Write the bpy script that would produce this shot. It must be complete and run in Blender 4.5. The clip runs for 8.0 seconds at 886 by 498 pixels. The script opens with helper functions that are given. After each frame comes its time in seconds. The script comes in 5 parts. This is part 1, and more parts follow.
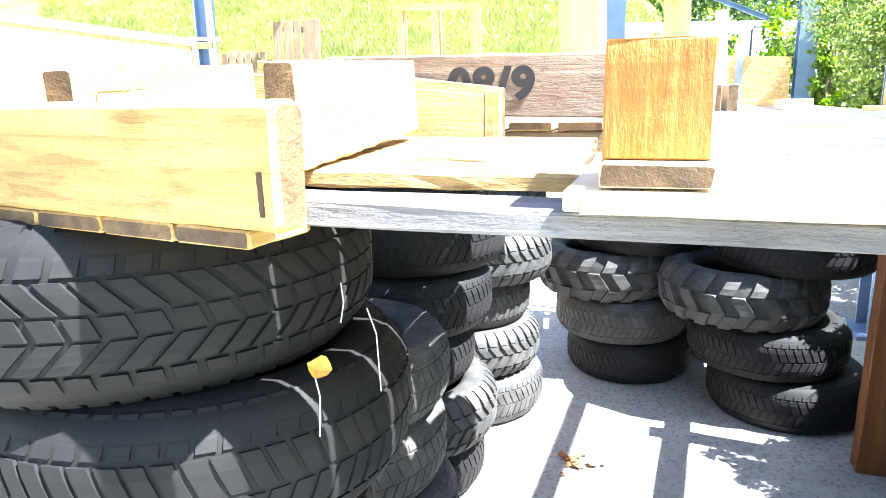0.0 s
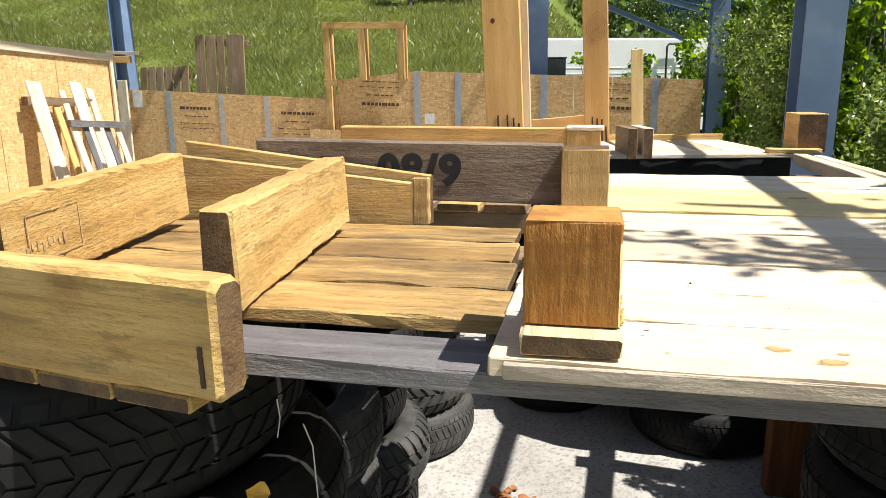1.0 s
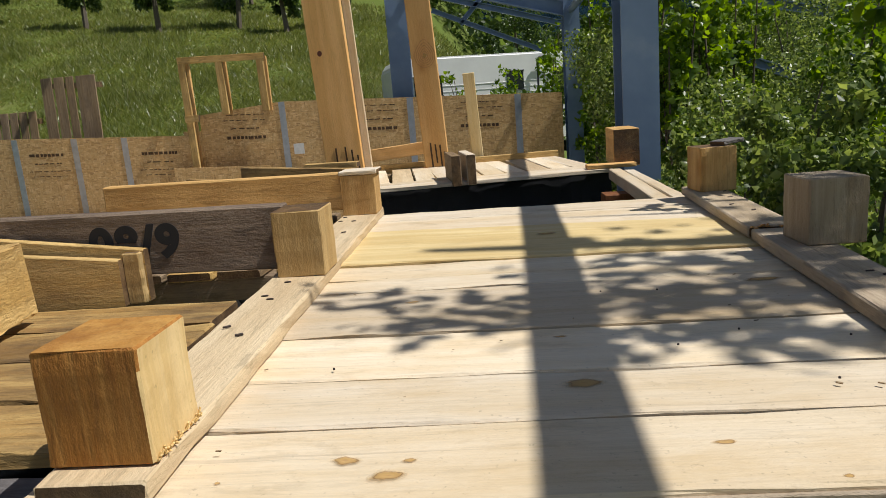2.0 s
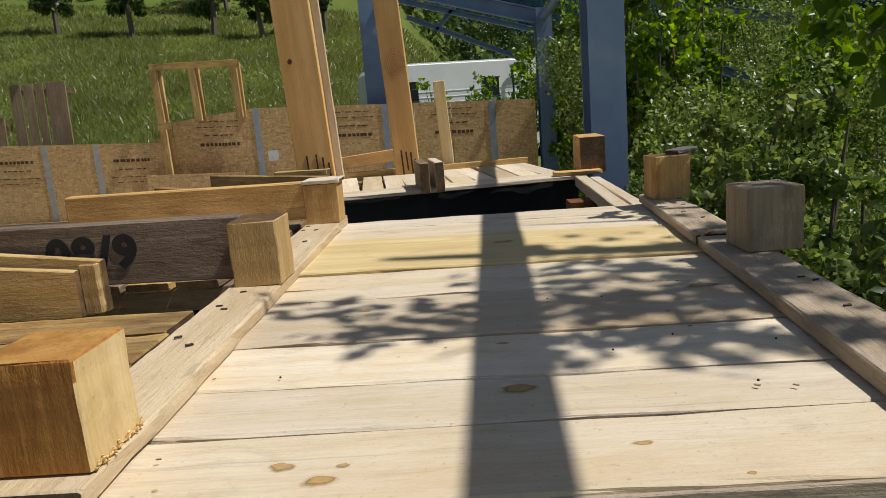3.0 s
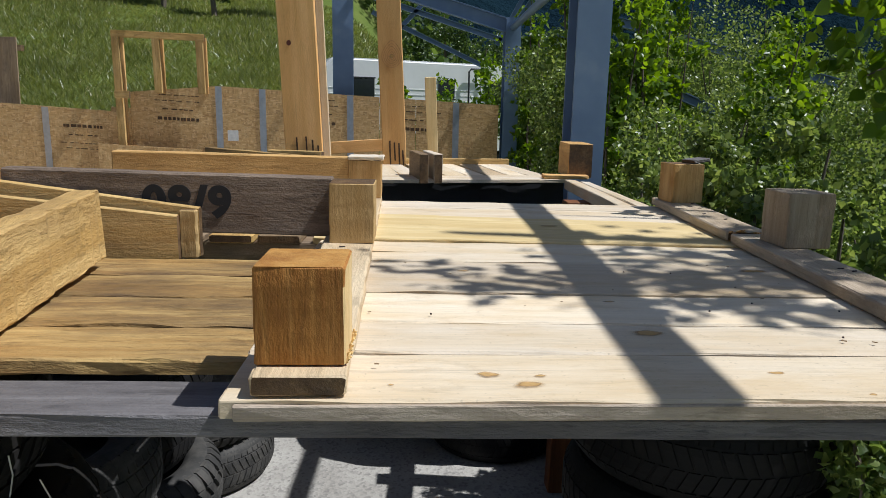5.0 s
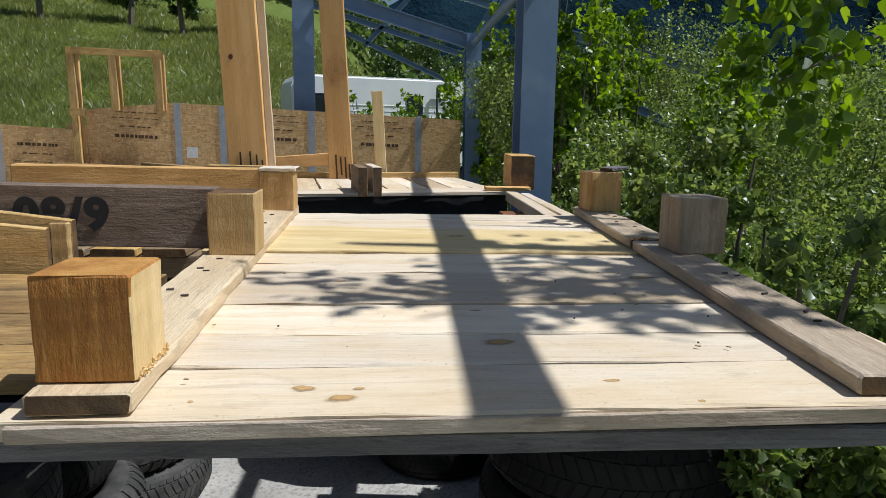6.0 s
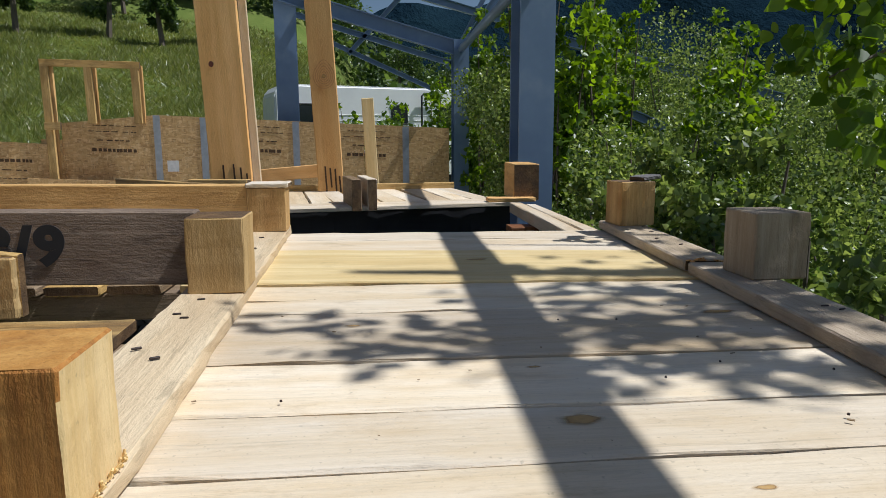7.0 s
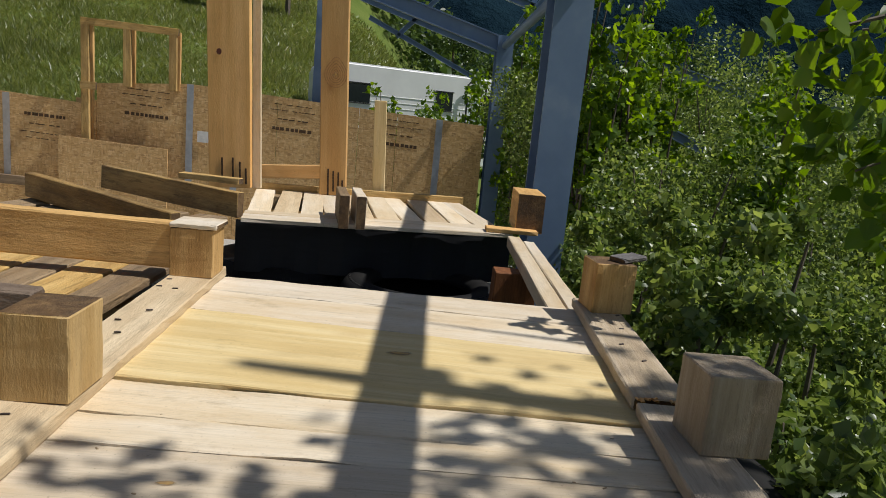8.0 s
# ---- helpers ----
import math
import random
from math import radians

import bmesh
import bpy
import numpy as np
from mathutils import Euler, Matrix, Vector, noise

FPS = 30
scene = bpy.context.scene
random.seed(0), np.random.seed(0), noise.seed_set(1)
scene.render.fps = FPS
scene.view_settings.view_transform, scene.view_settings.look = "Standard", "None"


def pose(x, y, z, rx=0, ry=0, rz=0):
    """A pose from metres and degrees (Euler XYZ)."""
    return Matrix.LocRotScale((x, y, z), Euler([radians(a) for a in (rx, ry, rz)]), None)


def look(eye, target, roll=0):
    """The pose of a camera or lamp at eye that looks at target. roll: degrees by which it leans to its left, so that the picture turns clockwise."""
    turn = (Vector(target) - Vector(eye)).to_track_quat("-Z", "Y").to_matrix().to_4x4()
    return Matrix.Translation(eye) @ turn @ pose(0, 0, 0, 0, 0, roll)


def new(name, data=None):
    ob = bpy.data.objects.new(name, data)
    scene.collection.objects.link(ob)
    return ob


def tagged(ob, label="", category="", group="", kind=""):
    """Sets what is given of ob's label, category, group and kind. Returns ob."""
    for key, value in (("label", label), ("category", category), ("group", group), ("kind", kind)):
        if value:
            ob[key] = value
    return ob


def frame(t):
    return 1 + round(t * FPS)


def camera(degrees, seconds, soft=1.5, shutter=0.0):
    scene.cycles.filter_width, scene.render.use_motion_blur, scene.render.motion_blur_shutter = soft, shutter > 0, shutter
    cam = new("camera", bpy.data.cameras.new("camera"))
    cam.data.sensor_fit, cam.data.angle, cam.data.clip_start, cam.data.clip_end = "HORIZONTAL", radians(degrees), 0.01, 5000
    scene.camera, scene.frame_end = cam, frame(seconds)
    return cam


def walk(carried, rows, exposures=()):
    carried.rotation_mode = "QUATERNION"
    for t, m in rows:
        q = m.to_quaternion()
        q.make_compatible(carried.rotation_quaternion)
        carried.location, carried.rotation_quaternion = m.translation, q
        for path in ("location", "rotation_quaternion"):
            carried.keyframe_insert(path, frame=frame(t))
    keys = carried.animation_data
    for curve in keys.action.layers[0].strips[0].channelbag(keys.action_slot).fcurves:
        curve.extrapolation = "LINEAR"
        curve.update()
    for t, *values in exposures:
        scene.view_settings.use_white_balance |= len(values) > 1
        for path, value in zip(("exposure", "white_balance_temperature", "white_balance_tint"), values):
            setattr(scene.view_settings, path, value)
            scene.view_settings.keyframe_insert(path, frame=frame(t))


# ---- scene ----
cam = camera(64.9, 8.0, soft=0.5)
PATH = [
    (0, (0.071, -0.573, 1.359), (-0.534, 1.278, 0.905), -1.2),
    (0.2, (0.058, -0.583, 1.435), (-0.528, 1.283, 1.017), -1.5),
    (0.5, (0.041, -0.604, 1.481), (-0.403, 1.305, 1.078), 1.0),
    (1, (0.075, -0.583, 1.504), (-0.337, 1.324, 1.063), -0.8),
    (1.5, (0.227, -0.52, 1.535), (-0.117, 1.409, 1.137), -3.1),
    (2, (0.374, -0.459, 1.551), (0.226, 1.495, 1.149), -4.6),
    (2.2, (0.404, -0.452, 1.556), (0.36, 1.513, 1.187), -4.7),
    (3.3, (0.416, -0.489, 1.558), (0.264, 1.466, 1.164), -4.5),
    (3.5, (0.381, -0.493, 1.551), (0.171, 1.458, 1.169), -4.1),
    (4, (0.249, -0.543, 1.552), (-0.021, 1.407, 1.202), -1.6),
    (4.5, (0.143, -0.6, 1.546), (-0.131, 1.34, 1.142), -0.7),
    (5, (0.158, -0.608, 1.537), (0.266, 1.35, 1.144), 1.2),
    (5.2, (0.186, -0.606, 1.533), (0.367, 1.352, 1.171), 1.1),
    (6.3, (0.334, -0.549, 1.514), (0.508, 1.415, 1.18), 0.6),
    (6.5, (0.3, -0.487, 1.509), (0.497, 1.478, 1.192), -0.1),
    (7, (0.272, -0.366, 1.518), (0.489, 1.596, 1.195), -0.2),
    (7.5, (0.336, -0.305, 1.534), (0.636, 1.647, 1.218), 4.8),
    (7.8, (0.41, -0.236, 1.539), (0.578, 1.741, 1.291), 2.1),
    (8, (0.471, -0.16, 1.668), (0.583, 1.801, 1.295), 5.5),
]

# plan units to metres: pallets 1.2 m long, the slab at height 0
SCALE, SLAB = 0.85, -0.35
PLAN = Matrix.Scale(SCALE, 4) @ Matrix.Translation((0, 0, -SLAB))
EXPOSURES = [(0.0, 3.45, 5600, 10), (0.2, 3.0, 5900, 10), (0.4, 2.55, 6200, 10), (0.7, 1.5, 6300, 10), (1.0, 0.85, 6400, 10), (1.5, 0.3, 6450, 10), (2.0, -0.10, 6350, 10),
             (3.5, -0.26, 6250, 10), (4.5, -0.25, 6050, 10), (5.0, -0.05, 5800, 10), (6.5, 0.0, 5720, 10), (7.0, -0.12, 5750, 10), (7.5, -0.2, 5850, 10), (8.0, -0.22, 6200, 10)]
walk(cam, [(t, look(eye, target, roll)) for t, eye, target, roll in PATH], EXPOSURES)

# ---- light ----
SUN_WAY = Vector((0.60, -0.07, 1.0)).normalized()
world = bpy.data.worlds.new("sky")
scene.world = world
world.use_nodes = True
wt = world.node_tree
sky = wt.nodes.new("ShaderNodeTexSky")
sky.sky_type = 'NISHITA'
sky.sun_disc = False
sky.sun_elevation = math.asin(SUN_WAY.z)
sky.sun_rotation = math.atan2(SUN_WAY.x, SUN_WAY.y)
way = wt.nodes.new("ShaderNodeTexCoord")
puff = wt.nodes.new("ShaderNodeTexNoise")
puff.inputs["Scale"].default_value, puff.inputs["Detail"].default_value = 2.6, 7.0
wt.links.new(way.outputs["Generated"], puff.inputs["Vector"])
cover = wt.nodes.new("ShaderNodeValToRGB")
cover.color_ramp.elements[0].position, cover.color_ramp.elements[1].position = 0.56, 0.70
wt.links.new(puff.outputs["Fac"], cover.inputs[0])
cloud = wt.nodes.new("ShaderNodeMix")
cloud.data_type = 'RGBA'
cloud.inputs[7].default_value = (9.5, 9.7, 10.2, 1)
wt.links.new(cover.outputs[0], cloud.inputs[0])
wt.links.new(sky.outputs[0], cloud.inputs[6])
wt.links.new(cloud.outputs[2], wt.nodes["Background"].inputs[0])
wt.nodes["Background"].inputs[1].default_value = 0.055
sun_data = bpy.data.lights.new("sun", 'SUN')
sun_data.energy, sun_data.angle, sun_data.color = 5.0, radians(0.55), (1.0, 0.955, 0.88)
sun = new("sun", sun_data)
sun.matrix_world = look(SUN_WAY * 30, (0, 0, 0))

# ---- materials ----
def nodes_of(name, rough=0.7, metal=0.0, shine=0.5):
    m = bpy.data.materials.new(name)
    m.use_nodes = True
    t = m.node_tree
    b = t.nodes["Principled BSDF"]
    b.inputs["Roughness"].default_value = rough
    b.inputs["Metallic"].default_value = metal
    b.inputs["Specular IOR Level"].default_value = shine
    return m, t, b


def node(t, kind, **values):
    n = t.nodes.new(kind)
    for k, v in values.items():
        n.inputs[k].default_value = v
    return n


def ramp(t, source, stops):
    n = t.nodes.new("ShaderNodeValToRGB")
    e = n.color_ramp.elements
    while len(e) < len(stops):
        e.new(0.5)
    for k, (at, c) in enumerate(stops):
        e[k].position = at
        e[k].color = (*c, 1) if len(c) == 3 else c
    t.links.new(source, n.inputs[0])
    return n.outputs[0]


def mix(t, fac, a, b, how='MIX'):
    n = t.nodes.new("ShaderNodeMix")
    n.data_type, n.blend_type = 'RGBA', how
    for sock, v in ((n.inputs[0], fac), (n.inputs[6], a), (n.inputs[7], b)):
        if isinstance(v, (int, float)):
            sock.default_value = v
        elif isinstance(v, tuple):
            sock.default_value = (*v, 1)
        else:
            t.links.new(v, sock)
    return n.outputs[2]


def coords(t, stretch=(1, 1, 1), shuffle=True, which="Object"):
    tc = t.nodes.new("ShaderNodeTexCoord")
    mp = t.nodes.new("ShaderNodeMapping")
    mp.inputs["Scale"].default_value = stretch
    t.links.new(tc.outputs[which], mp.inputs["Vector"])
    if shuffle:
        info = t.nodes.new("ShaderNodeObjectInfo")
        mul = node(t, "ShaderNodeMath")
        mul.operation = 'MULTIPLY'
        mul.inputs[1].default_value = 37.0
        t.links.new(info.outputs["Random"], mul.inputs[0])
        t.links.new(mul.outputs[0], mp.inputs["Location"])
    return mp.outputs[0]


def noise_tex(t, vec, scale, detail=5.0, rough=0.6, warp=0.0):
    n = node(t, "ShaderNodeTexNoise", Scale=scale, Detail=detail, Roughness=rough, Distortion=warp)
    t.links.new(vec, n.inputs["Vector"])
    return n.outputs["Fac"]


def bump(t, b, height, strength=0.3, distance=0.002):
    n = node(t, "ShaderNodeBump", Strength=strength, Distance=distance)
    t.links.new(height, n.inputs["Height"])
    t.links.new(n.outputs[0], b.inputs["Normal"])


def wood(name, pale, grain, stain, stain_amount=0.5, rough=0.65, knots=True, relief=0.35, ring=28.0, flecks=0.25, lines=0.45):
    """Sawn timber with its grain along the piece's own x axis."""
    m, t, b = nodes_of(name, rough, 0.0, 0.25)
    v = coords(t, (1, 1, 1))
    vg = coords(t, (0.05, 1, 1))
    broad = noise_tex(t, vg, ring, 3, 0.5, 0.6)
    fine = noise_tex(t, coords(t, (0.025, 1, 1)), 320.0, 4, 0.65)
    c = mix(t, ramp(t, broad, [(0.35, (0, 0, 0)), (0.62, (1, 1, 1))]), pale, grain)
    c = mix(t, ramp(t, fine, [(0.46, (0, 0, 0)), (0.70, (lines,) * 3)]), c, tuple(x * 0.60 for x in grain))
    blot = noise_tex(t, coords(t, (0.3, 1, 1)), 8.0, 6, 0.7)
    c = mix(t, ramp(t, blot, [(0.42, (0, 0, 0)), (0.66, (stain_amount,) * 3)]), c, stain)
    crack = noise_tex(t, coords(t, (0.012, 1, 1)), 150.0, 3, 0.6)
    c = mix(t, ramp(t, crack, [(0.64, (0, 0, 0)), (0.70, (lines * 0.9,) * 3)]), c, tuple(x * 0.42 for x in grain))
    speck = noise_tex(t, v, 160.0, 2, 0.5)
    c = mix(t, ramp(t, speck, [(0.66, (0, 0, 0)), (0.76, (0.35, 0.35, 0.35))]), c, tuple(x * 0.3 for x in grain))
    weather = noise_tex(t, coords(t, (0.55, 1, 1)), 16.0, 6, 0.75)
    c = mix(t, ramp(t, weather, [(0.56, (0, 0, 0)), (0.70, (stain_amount * 0.55,) * 3)]), c, tuple(x * 0.55 for x in stain))
    if knots:
        vo = node(t, "ShaderNodeTexVoronoi", Scale=4.0, Randomness=1.0)
        t.links.new(coords(t, (0.65, 1.1, 1.1)), vo.inputs["Vector"])
        k = ramp(t, vo.outputs["Distance"], [(0.0, (0.75, 0.75, 0.75)), (0.04, (0.5, 0.5, 0.5)), (0.075, (0.22, 0.22, 0.22)), (0.14, (0, 0, 0))])
        c = mix(t, k, c, (grain[0] * 0.62, grain[1] * 0.46, grain[2] * 0.3))
    info = t.nodes.new("ShaderNodeObjectInfo")
    tone = ramp(t, info.outputs["Random"], [(0, (0.80, 0.77, 0.74)), (0.35, (1.0, 0.97, 0.90)), (0.7, (0.92, 0.92, 0.94)), (1, (1.12, 1.10, 1.06))])
    c = mix(t, 1.0, c, tone, 'MULTIPLY')
    rasp = noise_tex(t, coords(t, (0.16, 1, 1)), 55.0, 5, 0.7, 0.4)
    c2 = mix(t, ramp(t, rasp, [(0.56, (0, 0, 0)), (0.63, (flecks,) * 3)]), c, tuple(x * 0.38 for x in grain))
    c2 = mix(t, ramp(t, rasp, [(0.30, (flecks * 0.6,) * 3), (0.40, (0, 0, 0))]), c2, tuple(min(1.0, x * 1.15) for x in pale))
    t.links.new(c2, b.inputs["Base Color"])
    chew = noise_tex(t, coords(t, (0.45, 1, 1)), 130.0, 4, 0.7)
    bump(t, b, mix(t, 0.45, mix(t, 0.4, mix(t, 0.5, fine, broad), rasp), chew), relief, 0.007)
    return m


PINE = wood("pale_pine", (0.78, 0.69, 0.555), (0.70, 0.59, 0.43), (0.60, 0.44, 0.235), 0.6, knots=False, relief=0.4, ring=14.0, flecks=0.14, lines=0.32)
SALLOW = wood("sallow_pine", (0.80, 0.66, 0.38), (0.71, 0.55, 0.27), (0.55, 0.40, 0.18), 0.45, relief=0.3, flecks=0.12, lines=0.25)
TAN = wood("tan_pine", (0.61, 0.44, 0.215), (0.51, 0.345, 0.145), (0.38, 0.25, 0.10), 0.45, knots=False, relief=0.6, flecks=0.25, lines=0.3)
DRYPINE = wood("dry_tan_pine", (0.76, 0.63, 0.44), (0.65, 0.51, 0.33), (0.46, 0.34, 0.21), 0.5, knots=False, relief=0.6, flecks=0.3, lines=0.35)
BLEACHED = wood("bleached_grey_pine", (0.60, 0.51, 0.40), (0.48, 0.39, 0.28), (0.30, 0.22, 0.15), 0.55, knots=False, relief=0.8, flecks=0.4, lines=0.4)
GREYBLOCK = wood("greyed_block", (0.47, 0.385, 0.275), (0.38, 0.295, 0.195), (0.27, 0.20, 0.13), 0.55, knots=False, relief=0.7, ring=60.0, flecks=0.3, lines=0.35)
# paler copy of the block wood for its sunlit side, also used for splinters
LITBLOCK_AND_SPLINTERS = wood("sunlit_block_side_and_splinters", (0.80, 0.60, 0.30), (0.72, 0.51, 0.22), (0.56, 0.35, 0.12), 0.4, ring=60.0, knots=False, relief=0.5, flecks=0.15, lines=0.2)
YELLOW = wood("yellow_pine", (0.73, 0.51, 0.21), (0.60, 0.385, 0.13), (0.30, 0.185, 0.075), 0.6, relief=0.85, flecks=0.5)
# darkened and made more orange to match the block's shaded front
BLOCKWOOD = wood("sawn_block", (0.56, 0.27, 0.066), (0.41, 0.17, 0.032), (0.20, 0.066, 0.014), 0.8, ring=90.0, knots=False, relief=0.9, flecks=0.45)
GREYWOOD = wood("weathered_grey_wood", (0.235, 0.225, 0.23), (0.145, 0.135, 0.135), (0.085, 0.08, 0.085), 0.7, relief=1.0, flecks=0.4)
BEAMWOOD = wood("weathered_brown_wood", (0.30, 0.235, 0.185), (0.20, 0.15, 0.115), (0.095, 0.07, 0.055), 0.8, relief=1.0, flecks=0.5)
OLDWOOD = wood("old_brown_wood", (0.38, 0.28, 0.17), (0.27, 0.185, 0.10), (0.19, 0.14, 0.10), 0.7, relief=0.9, flecks=0.5)
FIR = wood("brown_fir", (0.68, 0.44, 0.18), (0.54, 0.32, 0.11), (0.36, 0.20, 0.07), 0.55, relief=0.7, flecks=0.35)
ORANGE = wood("orange_fir", (0.83, 0.52, 0.22), (0.74, 0.43, 0.155), (0.60, 0.32, 0.11), 0.35, ring=16.0, flecks=0.10, lines=0.25)
WEATHERED = wood("weathered_yellow_pine", (0.55, 0.375, 0.145), (0.40, 0.24, 0.08), (0.13, 0.085, 0.045), 0.95, relief=1.0, flecks=0.6)
REDWOOD = wood("red_brown_post", (0.30, 0.12, 0.04), (0.20, 0.075, 0.025), (0.12, 0.045, 0.02), 0.6)


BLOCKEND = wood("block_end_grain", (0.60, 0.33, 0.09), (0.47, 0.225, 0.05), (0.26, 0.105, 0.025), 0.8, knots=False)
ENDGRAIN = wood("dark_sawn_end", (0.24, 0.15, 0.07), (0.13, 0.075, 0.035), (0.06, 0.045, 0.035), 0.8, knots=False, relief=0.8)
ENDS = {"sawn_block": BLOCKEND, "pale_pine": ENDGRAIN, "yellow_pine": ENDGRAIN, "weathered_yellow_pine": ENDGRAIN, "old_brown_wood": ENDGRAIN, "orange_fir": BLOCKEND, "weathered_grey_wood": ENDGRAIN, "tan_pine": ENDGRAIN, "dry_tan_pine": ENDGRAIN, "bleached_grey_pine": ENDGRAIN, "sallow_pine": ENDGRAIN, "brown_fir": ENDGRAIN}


def osb():
    """Pressed wood strands lying in three directions over one another."""
    m, t, b = nodes_of("oriented_strand_board", 0.75)
    out = (0.66, 0.45, 0.21)
    for k, (sx, sy, rot) in enumerate(((1.0, 0.3, 0.4), (0.3, 1.0, -0.5), (1.0, 0.28, 1.1), (0.32, 1.0, 0.2))):
        tc = t.nodes.new("ShaderNodeTexCoord")
        mp = t.nodes.new("ShaderNodeMapping")
        mp.inputs["Rotation"].default_value = (0, 0, rot)
        mp.inputs["Scale"].default_value = (sx, sy, 1)
        mp.inputs["Location"].default_value = (k * 3.1, k * 7.7, 0)
        t.links.new(tc.outputs["Object"], mp.inputs["Vector"])
        vo = node(t, "ShaderNodeTexVoronoi", Scale=46.0 + 7 * k, Randomness=1.0)
        t.links.new(mp.outputs[0], vo.inputs["Vector"])
        sep = t.nodes.new("ShaderNodeSeparateColor")
        t.links.new(vo.outputs["Color"], sep.inputs[0])
        c = ramp(t, sep.outputs[0], [(0.0, (0.38, 0.20, 0.075)), (0.2, (0.56, 0.335, 0.125)), (0.7, (0.68, 0.43, 0.175)), (1.0, (0.84, 0.61, 0.31))])
        out = mix(t, ramp(t, sep.outputs[1], [(0.46, (0, 0, 0)), (0.54, (0.7, 0.7, 0.7))]), out, c)
    big = noise_tex(t, coords(t), 2.0, 3, 0.6)
    out = mix(t, ramp(t, big, [(0.5, (0, 0, 0)), (0.85, (0.3, 0.3, 0.3))]), out, (0.42, 0.26, 0.12))
    t.links.new(out, b.inputs["Base Color"])
    bump(t, b, out, 0.25, 0.002)
    return m


def steel():
    m, t, b = nodes_of("blue_grey_paint", 0.42)
    v = coords(t, shuffle=False)
    n = noise_tex(t, v, 3.0, 5, 0.6)
    c = ramp(t, n, [(0.3, (0.135, 0.20, 0.325)), (0.6, (0.175, 0.25, 0.38)), (0.8, (0.24, 0.31, 0.42))])
    rust = noise_tex(t, v, 14.0, 6, 0.7)
    c = mix(t, ramp(t, rust, [(0.68, (0, 0, 0)), (0.78, (0.5, 0.5, 0.5))]), c, (0.15, 0.10, 0.07))
    t.links.new(c, b.inputs["Base Color"])
    bump(t, b, rust, 0.08, 0.001)
    return m


def rubber(name, tone, dust):
    m, t, b = nodes_of(name, 0.72, 0.0, 0.3)
    v = coords(t)
    n = noise_tex(t, v, 9.0, 5, 0.65)
    c = mix(t, ramp(t, n, [(0.42, (0, 0, 0)), (0.8, (0.7, 0.7, 0.7))]), tone, dust)
    s = noise_tex(t, v, 120.0, 2, 0.5)
    c = mix(t, ramp(t, s, [(0.6, (0, 0, 0)), (0.75, (0.3, 0.3, 0.3))]), c, dust)
    t.links.new(c, b.inputs["Base Color"])
    bump(t, b, s, 0.2, 0.001)
    return m


def concrete():
    m, t, b = nodes_of("rough_concrete", 0.85)
    v = coords(t, shuffle=False)
    n = noise_tex(t, v, 2.5, 6, 0.65)
    c = ramp(t, n, [(0.3, (0.30, 0.28, 0.25)), (0.7, (0.45, 0.43, 0.39))])
    vo = node(t, "ShaderNodeTexVoronoi", Scale=70.0)
    t.links.new(v, vo.inputs["Vector"])
    c = mix(t, ramp(t, vo.outputs["Color"], [(0.55, (0, 0, 0)), (0.9, (0.7, 0.7, 0.7))]), c, (0.17, 0.16, 0.15))
    t.links.new(c, b.inputs["Base Color"])
    bump(t, b, vo.outputs["Distance"], 0.5, 0.004)
    return m


def leafy(name, dark, light, dry=None, through_light=0.42):
    m, t, b = nodes_of(name, 0.36, 0.0, 0.5)
    geo = t.nodes.new("ShaderNodeNewGeometry")
    c = ramp(t, geo.outputs["Random Per Island"], [(0.0, dark), (0.6, tuple((a + d) / 2 for a, d in zip(dark, light))), (0.97, light), (1.0, dry or light)])
    t.links.new(c, b.inputs["Base Color"])
    tr = t.nodes.new("ShaderNodeBsdfTranslucent")
    hsv = node(t, "ShaderNodeHueSaturation", Hue=0.485, Saturation=1.15, Value=1.7)
    t.links.new(c, hsv.inputs["Color"])
    t.links.new(hsv.outputs[0], tr.inputs["Color"])
    ms = node(t, "ShaderNodeMixShader", Fac=through_light)
    t.links.new(b.outputs[0], ms.inputs[1])
    t.links.new(tr.outputs[0], ms.inputs[2])
    t.links.new(ms.outputs[0], t.nodes["Material Output"].inputs[0])
    return m


def meadow():
    m, t, b = nodes_of("meadow_ground", 0.95, 0.0, 0.1)
    v = coords(t, shuffle=False)
    n = noise_tex(t, v, 0.35, 6, 0.65)
    c = ramp(t, n, [(0.3, (0.085, 0.125, 0.025)), (0.55, (0.135, 0.17, 0.04)), (0.75, (0.24, 0.235, 0.09))])
    f = noise_tex(t, v, 9.0, 5, 0.7)
    c = mix(t, ramp(t, f, [(0.45, (0, 0, 0)), (0.75, (0.7, 0.7, 0.7))]), c, (0.10, 0.15, 0.025))
    t.links.new(c, b.inputs["Base Color"])
    bump(t, b, f, 0.6, 0.05)
    return m


def forest_hill():
    m, t, b = nodes_of("hazy_wooded_mountain", 1.0, 0.0, 0.0)
    v = coords(t, shuffle=False)
    n = noise_tex(t, v, 0.05, 6, 0.7)
    # the blue of distance haze is mixed into this dark forest colour
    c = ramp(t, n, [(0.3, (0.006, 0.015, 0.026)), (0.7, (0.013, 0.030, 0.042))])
    t.links.new(c, b.inputs["Base Color"])
    bump(t, b, n, 1.0, 6.0)
    return m


def plain(name, colour, rough=0.6, metal=0.0, spread=0.15, scale=12.0):
    m, t, b = nodes_of(name, rough, metal)
    n = noise_tex(t, coords(t), scale, 5, 0.65)
    c = ramp(t, n, [(0.3, tuple(x * (1 - spread) for x in colour)), (0.7, tuple(min(1, x * (1 + spread)) for x in colour))])
    t.links.new(c, b.inputs["Base Color"])
    bump(t, b, n, 0.1, 0.001)
    return m


